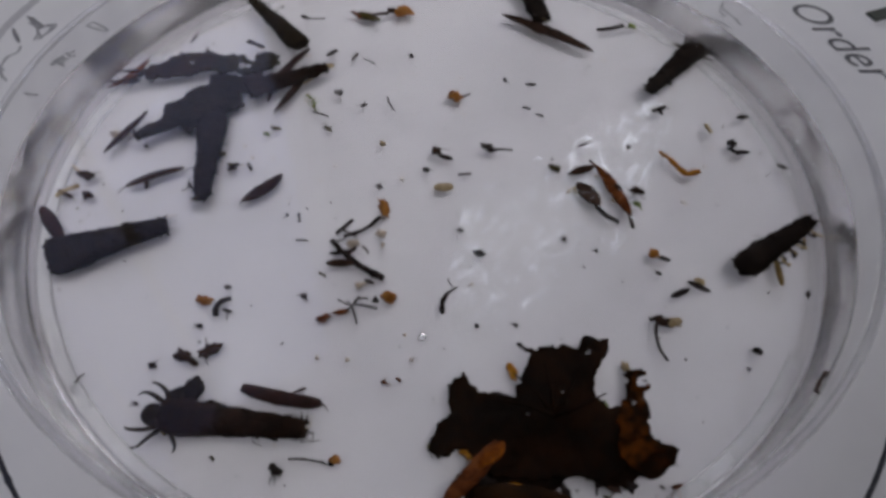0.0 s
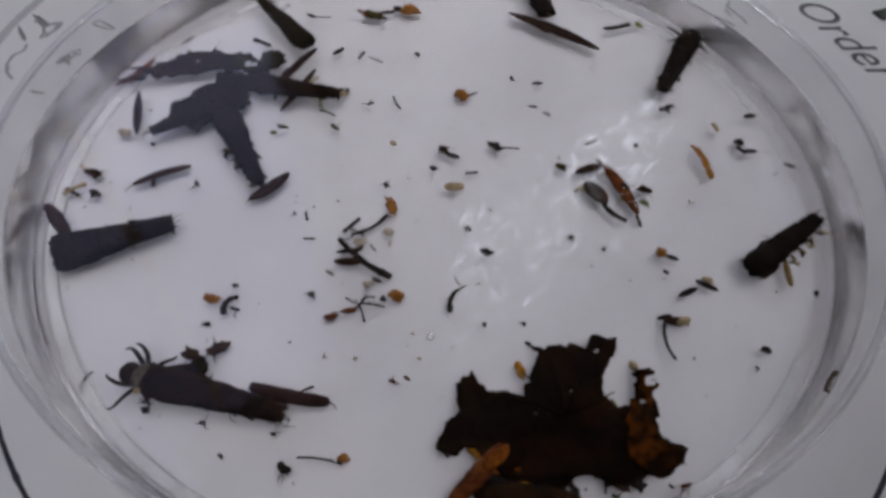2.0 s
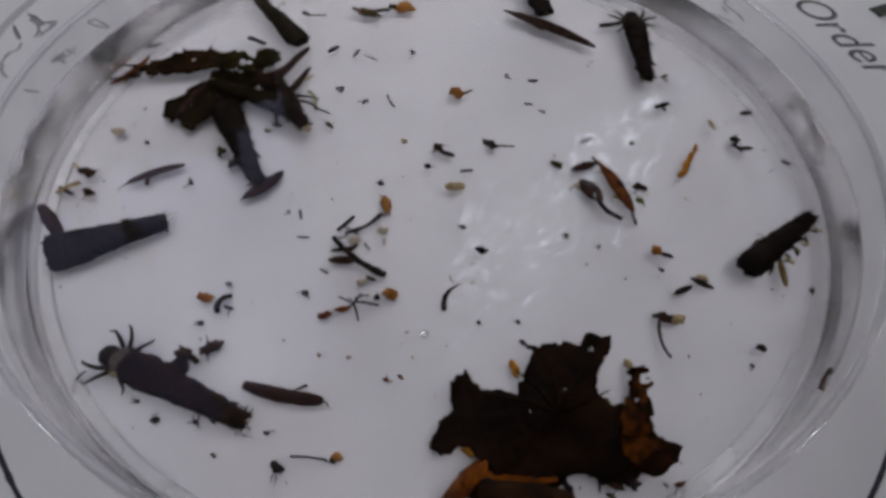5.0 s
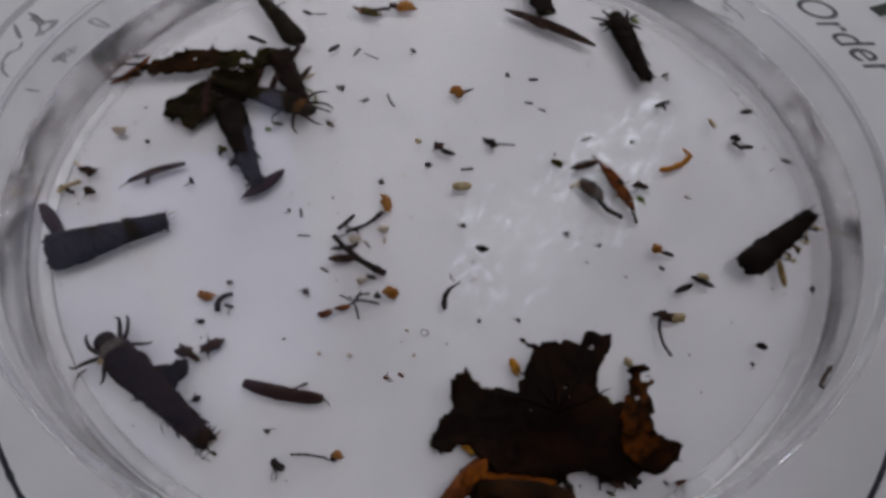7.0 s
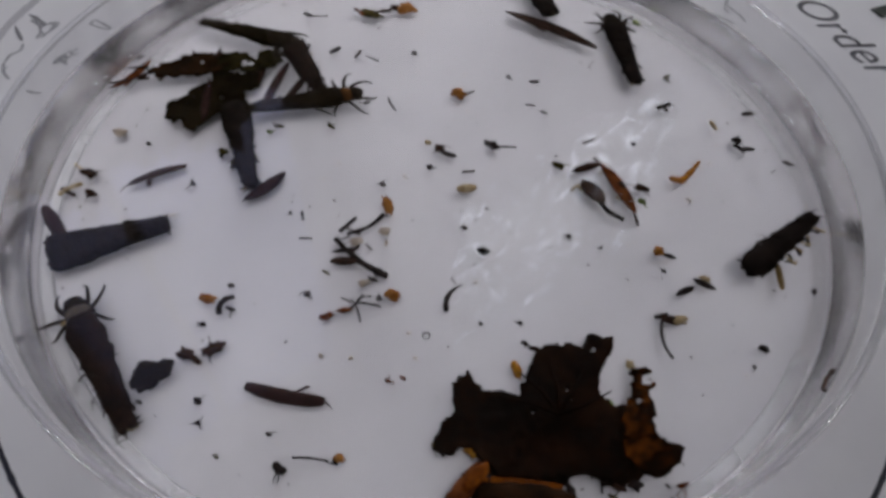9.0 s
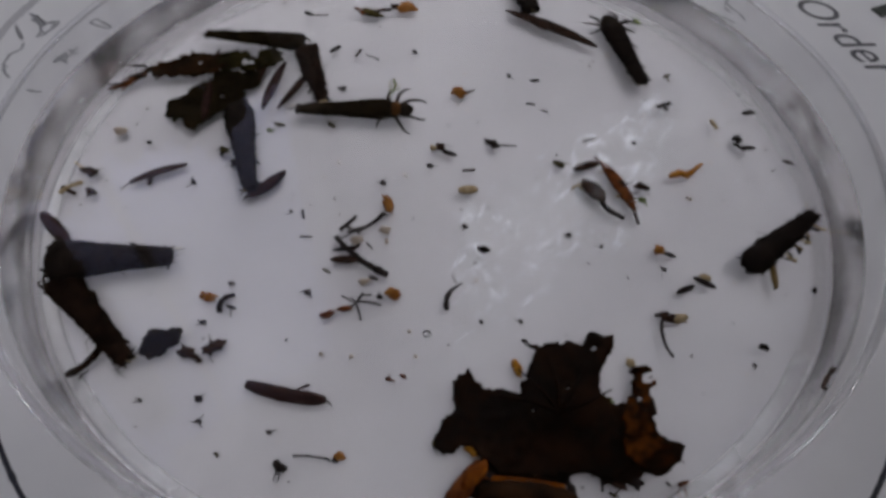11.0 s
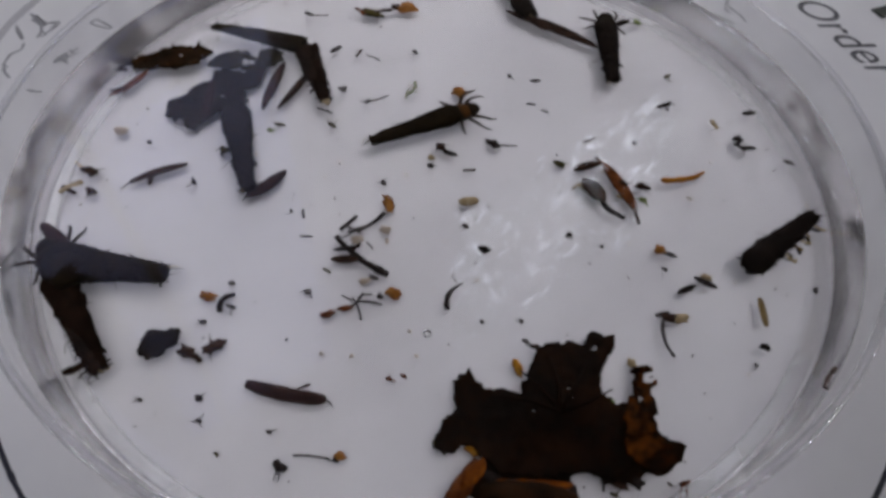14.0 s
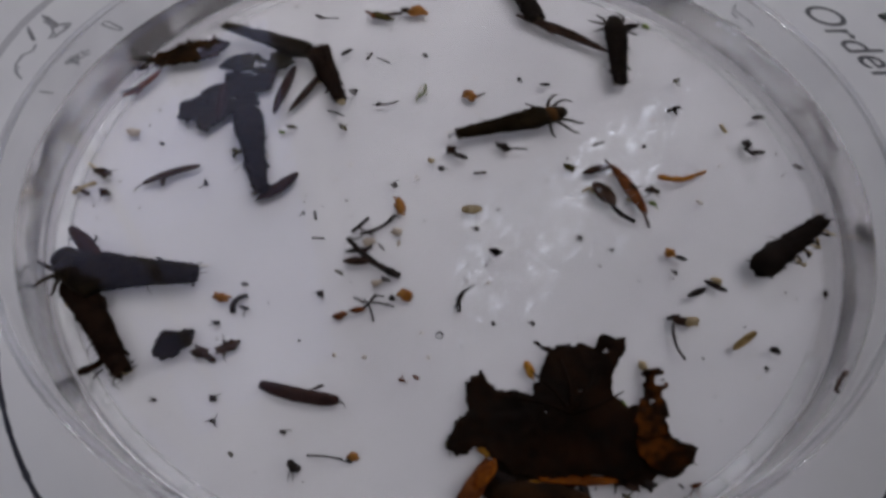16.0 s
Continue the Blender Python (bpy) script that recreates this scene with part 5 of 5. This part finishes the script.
def motions():
    walk(branch, [(t, ROOM_TURN @ pose(0.45, WALL_Y + 0.095, z, 0, a, 0)) for t, z, a in
                  ((0, 0.27, -4), (2.8, 0.28, -6), (3.2, 0.36, -10), (3.5, 0.425, -8), (3.8, 0.405, -2), (4.2, 0.375, 3), (6.4, 0.316, 12), (9.1, 0.312, 11), (11.3, 0.345, 5), (12.05, 0.345, 4), (12.4, 0.31, 2), (13, 0.285, 0), (16, 0.28, -1))])
    walk(masking_branch, [(t, ROOM_TURN @ pose(x, WALL_Y + 0.095, z, 0, 0, 180)) for t, x, z in ((0, -0.32, 0.46), (9.1, -0.315, 0.50), (11.4, -0.238, 0.70), (12.6, -0.238, 0.71), (13.6, -0.238, 0.745), (16, -0.235, 0.75))])
    crawl("A", [(0, -15.93, -30.65, 176.3), (1.5, -18.11, -28.65, 169.1), (2.5, -19.24, -28.45, 164.2), (3, -19.55, -28.4, 161), (3.5, -19.98, -28.22, 161.6), (4, -20.17, -27.99, 160.9), (7, -22.87, -29.12, 141.8), (8, -24.64, -29.13, 136.3), (8.5, -27.48, -28.51, 132.8), (9, -29.01, -26.69, 125.9), (11.5, -32.36, -20.84, 138.1), (12.5, -32.69, -21.01, 134.5), (13.5, -33.35, -21.39, 124.4), (14.5, -33.28, -21.69, 129.5), (16, -32.61, -21.88, 128.8)], 3.2, [(0, 0.7), (1.5, 1), (9, 1), (11.5, 0.3), (16, 0.3)], 0.4)
    crawl("B", [(0, -33.23, -11.28, -154.5), (1.5, -33.47, -11.20, -155.8), (3.5, -33.44, -11.20, -154.8), (7, -33.42, -11.31, -154.9), (9, -33.45, -11.22, -156.2), (11.5, -31.71, -15.16, -179.1, 5.0), (12.5, -31.81, -15.17, -182.9, 5.0), (13.5, -31.81, -15.80, -184.6, 5.0), (14.5, -31.68, -16.33, -185.4, 5.0), (15, -31.54, -16.81, -183.1, 5.0), (15.5, -30.69, -16.64, -178.2, 5.0), (16, -30.16, -16.43, -178.6, 5.0)], 3.0, [(0, 0), (9, 0.05), (11.5, 0.3), (13.5, 0.7), (14.5, 0.95), (16, 1)], 0.35, [(0, 0), (11, 0), (13.5, -40), (16, -45)])
    crawl("C", [(0, -25.90, 1.98, 96.6), (0.5, -24.69, 2.76, 106.5), (1, -23.64, 3.76, 114.5), (1.5, -24.12, 3.88, 115.0), (2, -23.26, 3.51, 119.5), (3.5, -22.56, 3.57, 118.6), (7, -22.42, 3.32, 114.7), (9, -22.47, 3.29, 109.5), (12.5, -22.14, 2.57, 106.7), (14.5, -22.69, 2.69, 108.2), (16, -22.55, 2.62, 108.2)], 2.9, [(0, 0), (16, 0)], 0.2)
    crawl("D", [(0, -30.24, 7.50, 37.4), (1, -29.92, 7.54, 35.4), (2, -29.31, 8.05, 36.3), (3, -25.60, 10.24, 0.9), (3.5, -23.69, 10.33, -10.9), (4, -22.29, 10.70, -20.7), (6.5, -22.89, 11.89, -20.1), (7, -22.35, 11.75, -19.5), (8, -20.70, 11.59, 0.2), (8.5, -19.19, 11.38, 9.6), (9, -17.44, 10.76, 15.2), (11.5, -10.24, 8.90, -1.4), (12, -9.35, 7.80, -4.4), (12.5, -7.85, 7.25, 1.2), (13, -7.07, 7.13, 2.2), (13.5, -4.70, 5.84, 24.3), (14, -2.32, 6.95, 28.1), (14.5, -0.36, 7.60, 28.6), (15, 2.28, 7.86, 30.2), (15.5, 4.95, 7.61, 27.0), (16, 6.92, 8.31, 19.5)], 3.6, [(0, 0), (3.5, 0.2), (6.5, 0.9), (16, 1)], 0.5)
    crawl("E", [(0, -22.12, 27.11, -49.5), (3.5, -22.05, 27.06, -51.0), (7, -22.23, 27.34, -55.9), (7.5, -21.90, 24.32, -62.4), (8, -23.20, 25.40, -55.8), (8.4, -25.05, 26.10, -31.4), (9, -26.12, 24.05, -16.5), (11.5, -24.12, 22.43, -3.8), (12.5, -23.74, 22.35, -9.6), (14, -24.25, 23.02, -15.0), (16, -24.78, 23.01, -21.9)], 4.2, [(0, 0), (7, 0), (8, 0.6), (9, 0.5), (11.5, 0.2), (16, 0.25)], 0.3)
    crawl("M", [(0, -18.73, 15.82, -151.3), (1.5, -18.59, 15.40, -151.4), (2, -17.80, 13.55, -186.8), (2.5, -17.90, 11.17, -216.2), (3, -18.39, 10.04, -232.6), (3.5, -18.23, 9.78, -232.2), (7, -18.46, 15.02, -243.4), (8.4, -17.44, 17.69, -245.9), (9, -16.66, 17.02, -240.3), (11.5, -15.73, 16.16, -251.4), (12.5, -15.45, 16.26, -244.6), (14, -15.71, 16.26, -248.5), (16, -15.50, 16.65, -246.0)], 3.4, [(0, 0), (6.5, 0), (8, 0.5), (9, 0.5), (11.5, 0.2), (14.5, 0.3), (16, 0.4)], 0.3)
    glide(strip, [(0, -33.50, 17.47, 21.5), (7, -33.32, 17.40, 16.5), (9, -32.45, 17.22, 16.1), (11.5, -33.01, 16.72, 12.4), (12.5, -35.93, 16.24, 23.2), (13, -35.89, 16.58, 14.6), (14, -35.70, 18.28, 14.4), (15, -34.72, 19.85, 16.3), (16, -35.14, 19.81, 23.4)], 2.2)
    crawl("G", [(0, 32.25, 20.96, 49.6), (1.5, 31.69, 21.16, 55.4), (2.5, 32.05, 22.57, 67.7), (3, 31.85, 23.35, 67.5), (3.5, 30.99, 23.51, 80.6), (4, 29.49, 23.82, 87.9), (6.5, 27.16, 23.90, 93.3), (7, 26.70, 23.44, 100.3), (8.5, 26.89, 23.80, 97.4), (9, 25.47, 23.24, 96.6), (11.5, 25.71, 22.93, 103.4), (12, 26.48, 23.11, 100.3), (12.5, 25.41, 23.08, 93.3), (14.5, 23.19, 23.50, 87.8), (16, 23.22, 23.69, 86.0)], 2.9, [(0, 0.6), (1.5, 0.9), (16, 0.9)], 0.4)
    crawl("H", [(0, 38.51, -8.25, -143.7), (1.5, 38.51, -8.26, -141.5), (3.5, 38.37, -8.43, -140.7), (7, 38.32, -8.46, -139.6), (9, 38.33, -8.40, -140.0), (12.5, 38.33, -8.23, -140.6), (14.5, 38.20, -8.39, -140.8), (16, 38.23, -8.31, -141.4)], 3.0, [(0, 0.35), (1, 0.35), (2.5, 0.5), (4, 0.48), (7, 0.42), (9, 0.3), (11.5, 0), (16, 0)], 0.2)
    crawl("L", [(0, 13.95, 36.53, 103.8), (1.5, 13.79, 37.40, 103.4), (7, 14.21, 36.94, 104.2), (9, 14.21, 37.10, 109.0), (12.5, 10.84, 37.87, 94.5), (14.5, 11.13, 35.93, 109.9), (16, 10.78, 36.49, 108.3)], 2.9, [(0, 0), (16, 0)], 0.2)
    glide(fragment, [(0, -20.71, -28.62, -111.0), (1.5, -21.39, -26.85, -122.3), (3.5, -22.75, -26.45, -125.9), (7, -22.91, -27.11, -131.7), (8, -22.84, -27.15, -132.9), (8.5, -25.04, -26.93, -103.2), (9, -24.76, -26.61, -144.6), (11.5, -24.87, -23.15, -146.0), (12.5, -24.84, -23.45, -154.4), (14.5, -25.01, -23.58, -143.5), (16, -24.95, -23.60, -144.3)], 3.0)
    glide(seed, [(0, 1.93, -0.87, -174.7), (1.5, 2.26, -0.98, -174.7), (3.5, 2.58, -1.05, -177.4), (7, 3.79, -1.36, -174.9), (9, 4.19, -1.32, -170.0), (12.5, 4.31, -2.51, -175.0), (14.5, 4.29, -3.78, -169.9), (16, 3.43, -4.34, -174.6)], 1.7)
    glide(tan_bit, [(0, -5.72, 5.98, -176.8), (1.5, -5.41, 5.74, -176.7), (3.5, -4.51, 6.04, -177.0), (7, -1.61, 5.76, -177.1), (9, -0.61, 6.00, -177.1), (12.5, 0.18, 3.77, -177.3), (16, -1.50, 3.15, -176.7)], 1.25)
    glide(needle_d, [(0, -36.69, 5.53, -113.4), (1.5, -36.90, 8.03, -87.4), (2, -36.98, 8.54, -75.7), (2.5, -35.83, 9.33, -121.7), (3, -34.69, 10.13, -167.7), (3.5, -33.39, 11.41, -155.5), (7, -28.63, 11.64, -81.4), (9, -28.74, 11.43, -83.0), (16, -28.38, 11.30, -84.2)], 2.2)
    glide(needle_b, [(0, -40.49, -8.68, 131.5), (1.5, -40.68, -8.53, 133.0), (7, -40.54, -8.92, 131.5), (9, -40.49, -8.86, 130.9), (11.5, -40.00, -9.93, 140.0), (12.5, -39.74, -10.12, 142.0), (13.5, -38.20, -11.82, 144.6, 4.2), (14.5, -37.32, -13.65, 137.4, 6.2), (15.5, -36.70, -13.62, 138.7, 6.2), (16, -35.87, -13.72, 138.6, 6.2)], 1.9)
    glide(needle_e, [(0, -18.76, 17.96, 64.5), (4, -18.71, 17.34, 63.9), (7, -19.40, 17.12, 74.7), (9, -20.21, 13.82, 79.8), (14.5, -20.56, 13.57, 83.2), (16, -20.59, 13.33, 83.3)], 3.6)
    glide(brown_bit, [(0, -39.73, 16.59, -120.0), (9, -39.68, 16.02, -120.6), (11.5, -39.35, 14.72, -132.7), (12.5, -39.94, 14.22, -125.3), (14.5, -39.27, 14.34, -121.5), (16, -39.47, 14.42, -120.0)], 1.7)
    glide(spot_bit, [(0, -41.62, 25.69, -175.2), (3.5, -40.74, 26.69, -175.4), (7, -40.28, 27.49, -175.3), (9, -39.39, 28.85, -175.4), (12.5, -38.06, 30.35, -175.5), (16, -37.67, 32.05, -174.8)], 1.25)
    glide(pushed_twig, [(0, -5.14, 13.15, 115.1), (9, -5.38, 12.64, 115.1), (11.5, -6.18, 12.31, 193.6), (12.5, -7.19, 13.49, 205.0), (14.5, -7.46, 13.29, 206.0), (16, -7.51, 13.00, 201.4)], 1.45)
    glide(moss_bit, [(0, -15.58, 12.96, -60), (9, -15.58, 12.96, -62), (11.5, -3.91, 16.04, -100), (12.5, -3.29, 15.52, -106), (16, -3.29, 15.52, -108)], 1.5)
    glide(drift_bit, [(0, -33.24, 24.58, -103.0), (1.5, -34.26, 23.74, -121.1), (3.5, -36.30, 23.67, -133.4), (7, -39.45, 19.28, -149.3), (16, -40.31, 19.29, -144.2)], 1.5)
    glide(amber_strip, [(0, 5.19, -34.27, -130.5), (1.5, 5.05, -34.41, -130.8), (2.5, 4.34, -35.15, -129.2), (3.5, 3.62, -36.30, -128.2), (7, 3.54, -36.39, -127.8), (12.5, 3.36, -36.54, -123.7), (16, 3.24, -36.51, -120.9)], 3.3)
    glide(yellow_strip, [(0, 9.5, -33.2, -179), (4, 9.2, -34.2, -180), (7, 8.9, -34.75, -184), (9, 9.3, -34.85, -184), (11.5, 9.5, -35.0, -185), (13, 9.1, -35.15, -184), (14.5, 10.9, -34.95, -179), (16, 12.9, -34.45, -180)], 1.62)
    glide(drop_bit, [(0, -25.20, -24.79, -177.1), (2.5, -25.28, -30.24, -177.3), (4, -24.97, -31.08, -165.5), (7, -20.36, -28.48, -123.3), (9, -20.38, -28.33, -190.7), (12.5, -20.33, -28.27, -190.7), (16, -20.32, -28.28, -195.8)], 1.25)
    glide(bent_twig, [(0, -15.93, -30.65, 176.3), (1.5, -18.11, -28.65, 169.1), (2.5, -19.24, -28.36, 165.7), (3.5, -19.98, -28.22, 162.0), (4, -20.17, -27.99, 160.9), (7, -22.87, -29.12, 141.8), (8, -24.64, -29.13, 136.3), (8.5, -27.48, -28.51, 132.8), (9, -29.01, -26.69, 125.9), (11.4, -31.91, -25.21, 50), (16, -31.91, -25.21, 46)], 1.7)
    glide(worm_k, [(0, 38.09, -11.48, 86.5), (11.5, 36.44, -12.43, 83.2), (13, 33.98, -14.12, 48.3), (13.5, 34.12, -16.16, 78.3), (14.5, 34.28, -17.16, 89.2), (15, 33.31, -17.35, 92.6), (15.5, 31.76, -19.14, 34.8), (16, 30.71, -20.03, 37.9)], 1.6)
    for seg, rows in zip(worm_segments, [
        [(0, 31.64, 2.62, 18.6), (0.75, 32.25, 2.46, -30.9), (1.5, 32.86, 2.30, -80.3), (3.5, 31.17, 3.12, -95.2), (4, 30.92, 1.54, -105.6), (6.5, 28.23, 2.77, -166.0), (7, 27.99, 2.25, -167.2), (7.5, 28.94, 0.45, -124.2), (8, 28.89, 0.41, -111.1), (8.5, 28.90, 0.63, -157.6), (9, 28.76, 0.92, -204.2), (11.5, 28.72, 1.73, -146.2), (12, 28.69, 1.91, -203.0), (12.5, 28.66, 2.08, -259.7), (13.25, 28.16, 1.36, -218.9), (14, 27.66, 0.64, -178.1), (14.5, 28.02, 0.58, -186.5), (15.5, 26.63, 0.96, -120.4), (16, 26.32, 1.53, -191.4)],
        [(0, 30.34, 2.89, -55.3), (1.5, 32.61, 3.89, -81.7), (3.5, 31.50, 4.52, -110.9), (4, 31.36, 3.00, -108.0), (6.5, 29.45, 3.42, -140.9), (7, 29.44, 2.85, -149.8), (7.5, 29.61, 1.57, -115.7), (8, 29.33, 1.58, -109.7), (8.5, 29.85, 1.29, -136.3), (9, 29.61, 1.09, -137.2), (10.25, 29.62, 1.43, -181.6), (11.5, 29.63, 1.77, -226.0), (12.5, 29.18, 1.07, -213.4), (14, 29.11, 0.77, -170.8), (14.5, 29.21, 0.71, -161.6), (15.5, 27.58, 1.72, -162.1), (16, 27.74, 1.36, -181.6)],
        [(0, 29.55, 4.17, -60.1), (1.5, 32.19, 5.19, -61.3), (3.5, 31.88, 5.80, -100.8), (4, 31.82, 4.49, -105.6), (6.5, 30.60, 4.62, -128.4), (7, 30.70, 3.91, -129.9), (7.5, 30.04, 2.68, -106.6), (8, 29.68, 2.59, -107.9), (8.5, 30.79, 2.26, -132.2), (9, 30.56, 2.12, -130.5), (11.5, 30.53, 1.80, -146.5), (12.5, 30.07, 1.09, -151.3), (14, 30.39, 1.09, -161.8), (14.5, 30.37, 1.11, -160.7), (15.5, 28.95, 2.05, -170.7), (16, 29.12, 1.69, -154.8)],
        [(0, 28.67, 5.40, -48.1), (1.5, 31.51, 6.12, -42.3), (3.5, 32.06, 6.87, -96.8), (4, 32.24, 5.98, -106.0), (6.5, 31.43, 5.98, -111.9), (7, 30.96, 4.99, -61.0), (7.5, 30.34, 3.83, -103.1), (8, 29.96, 3.61, -103.4), (8.5, 31.85, 3.44, -132.2), (9, 31.56, 3.38, -126.6), (11.5, 31.58, 2.60, -138.7), (12.5, 31.22, 1.95, -138.8), (14, 31.46, 1.67, -141.5), (14.5, 31.51, 1.52, -160.7), (15.5, 30.44, 2.39, -164.7), (16, 30.60, 2.44, -152.2)]]):
        glide(seg, rows, 1.75)


motions()
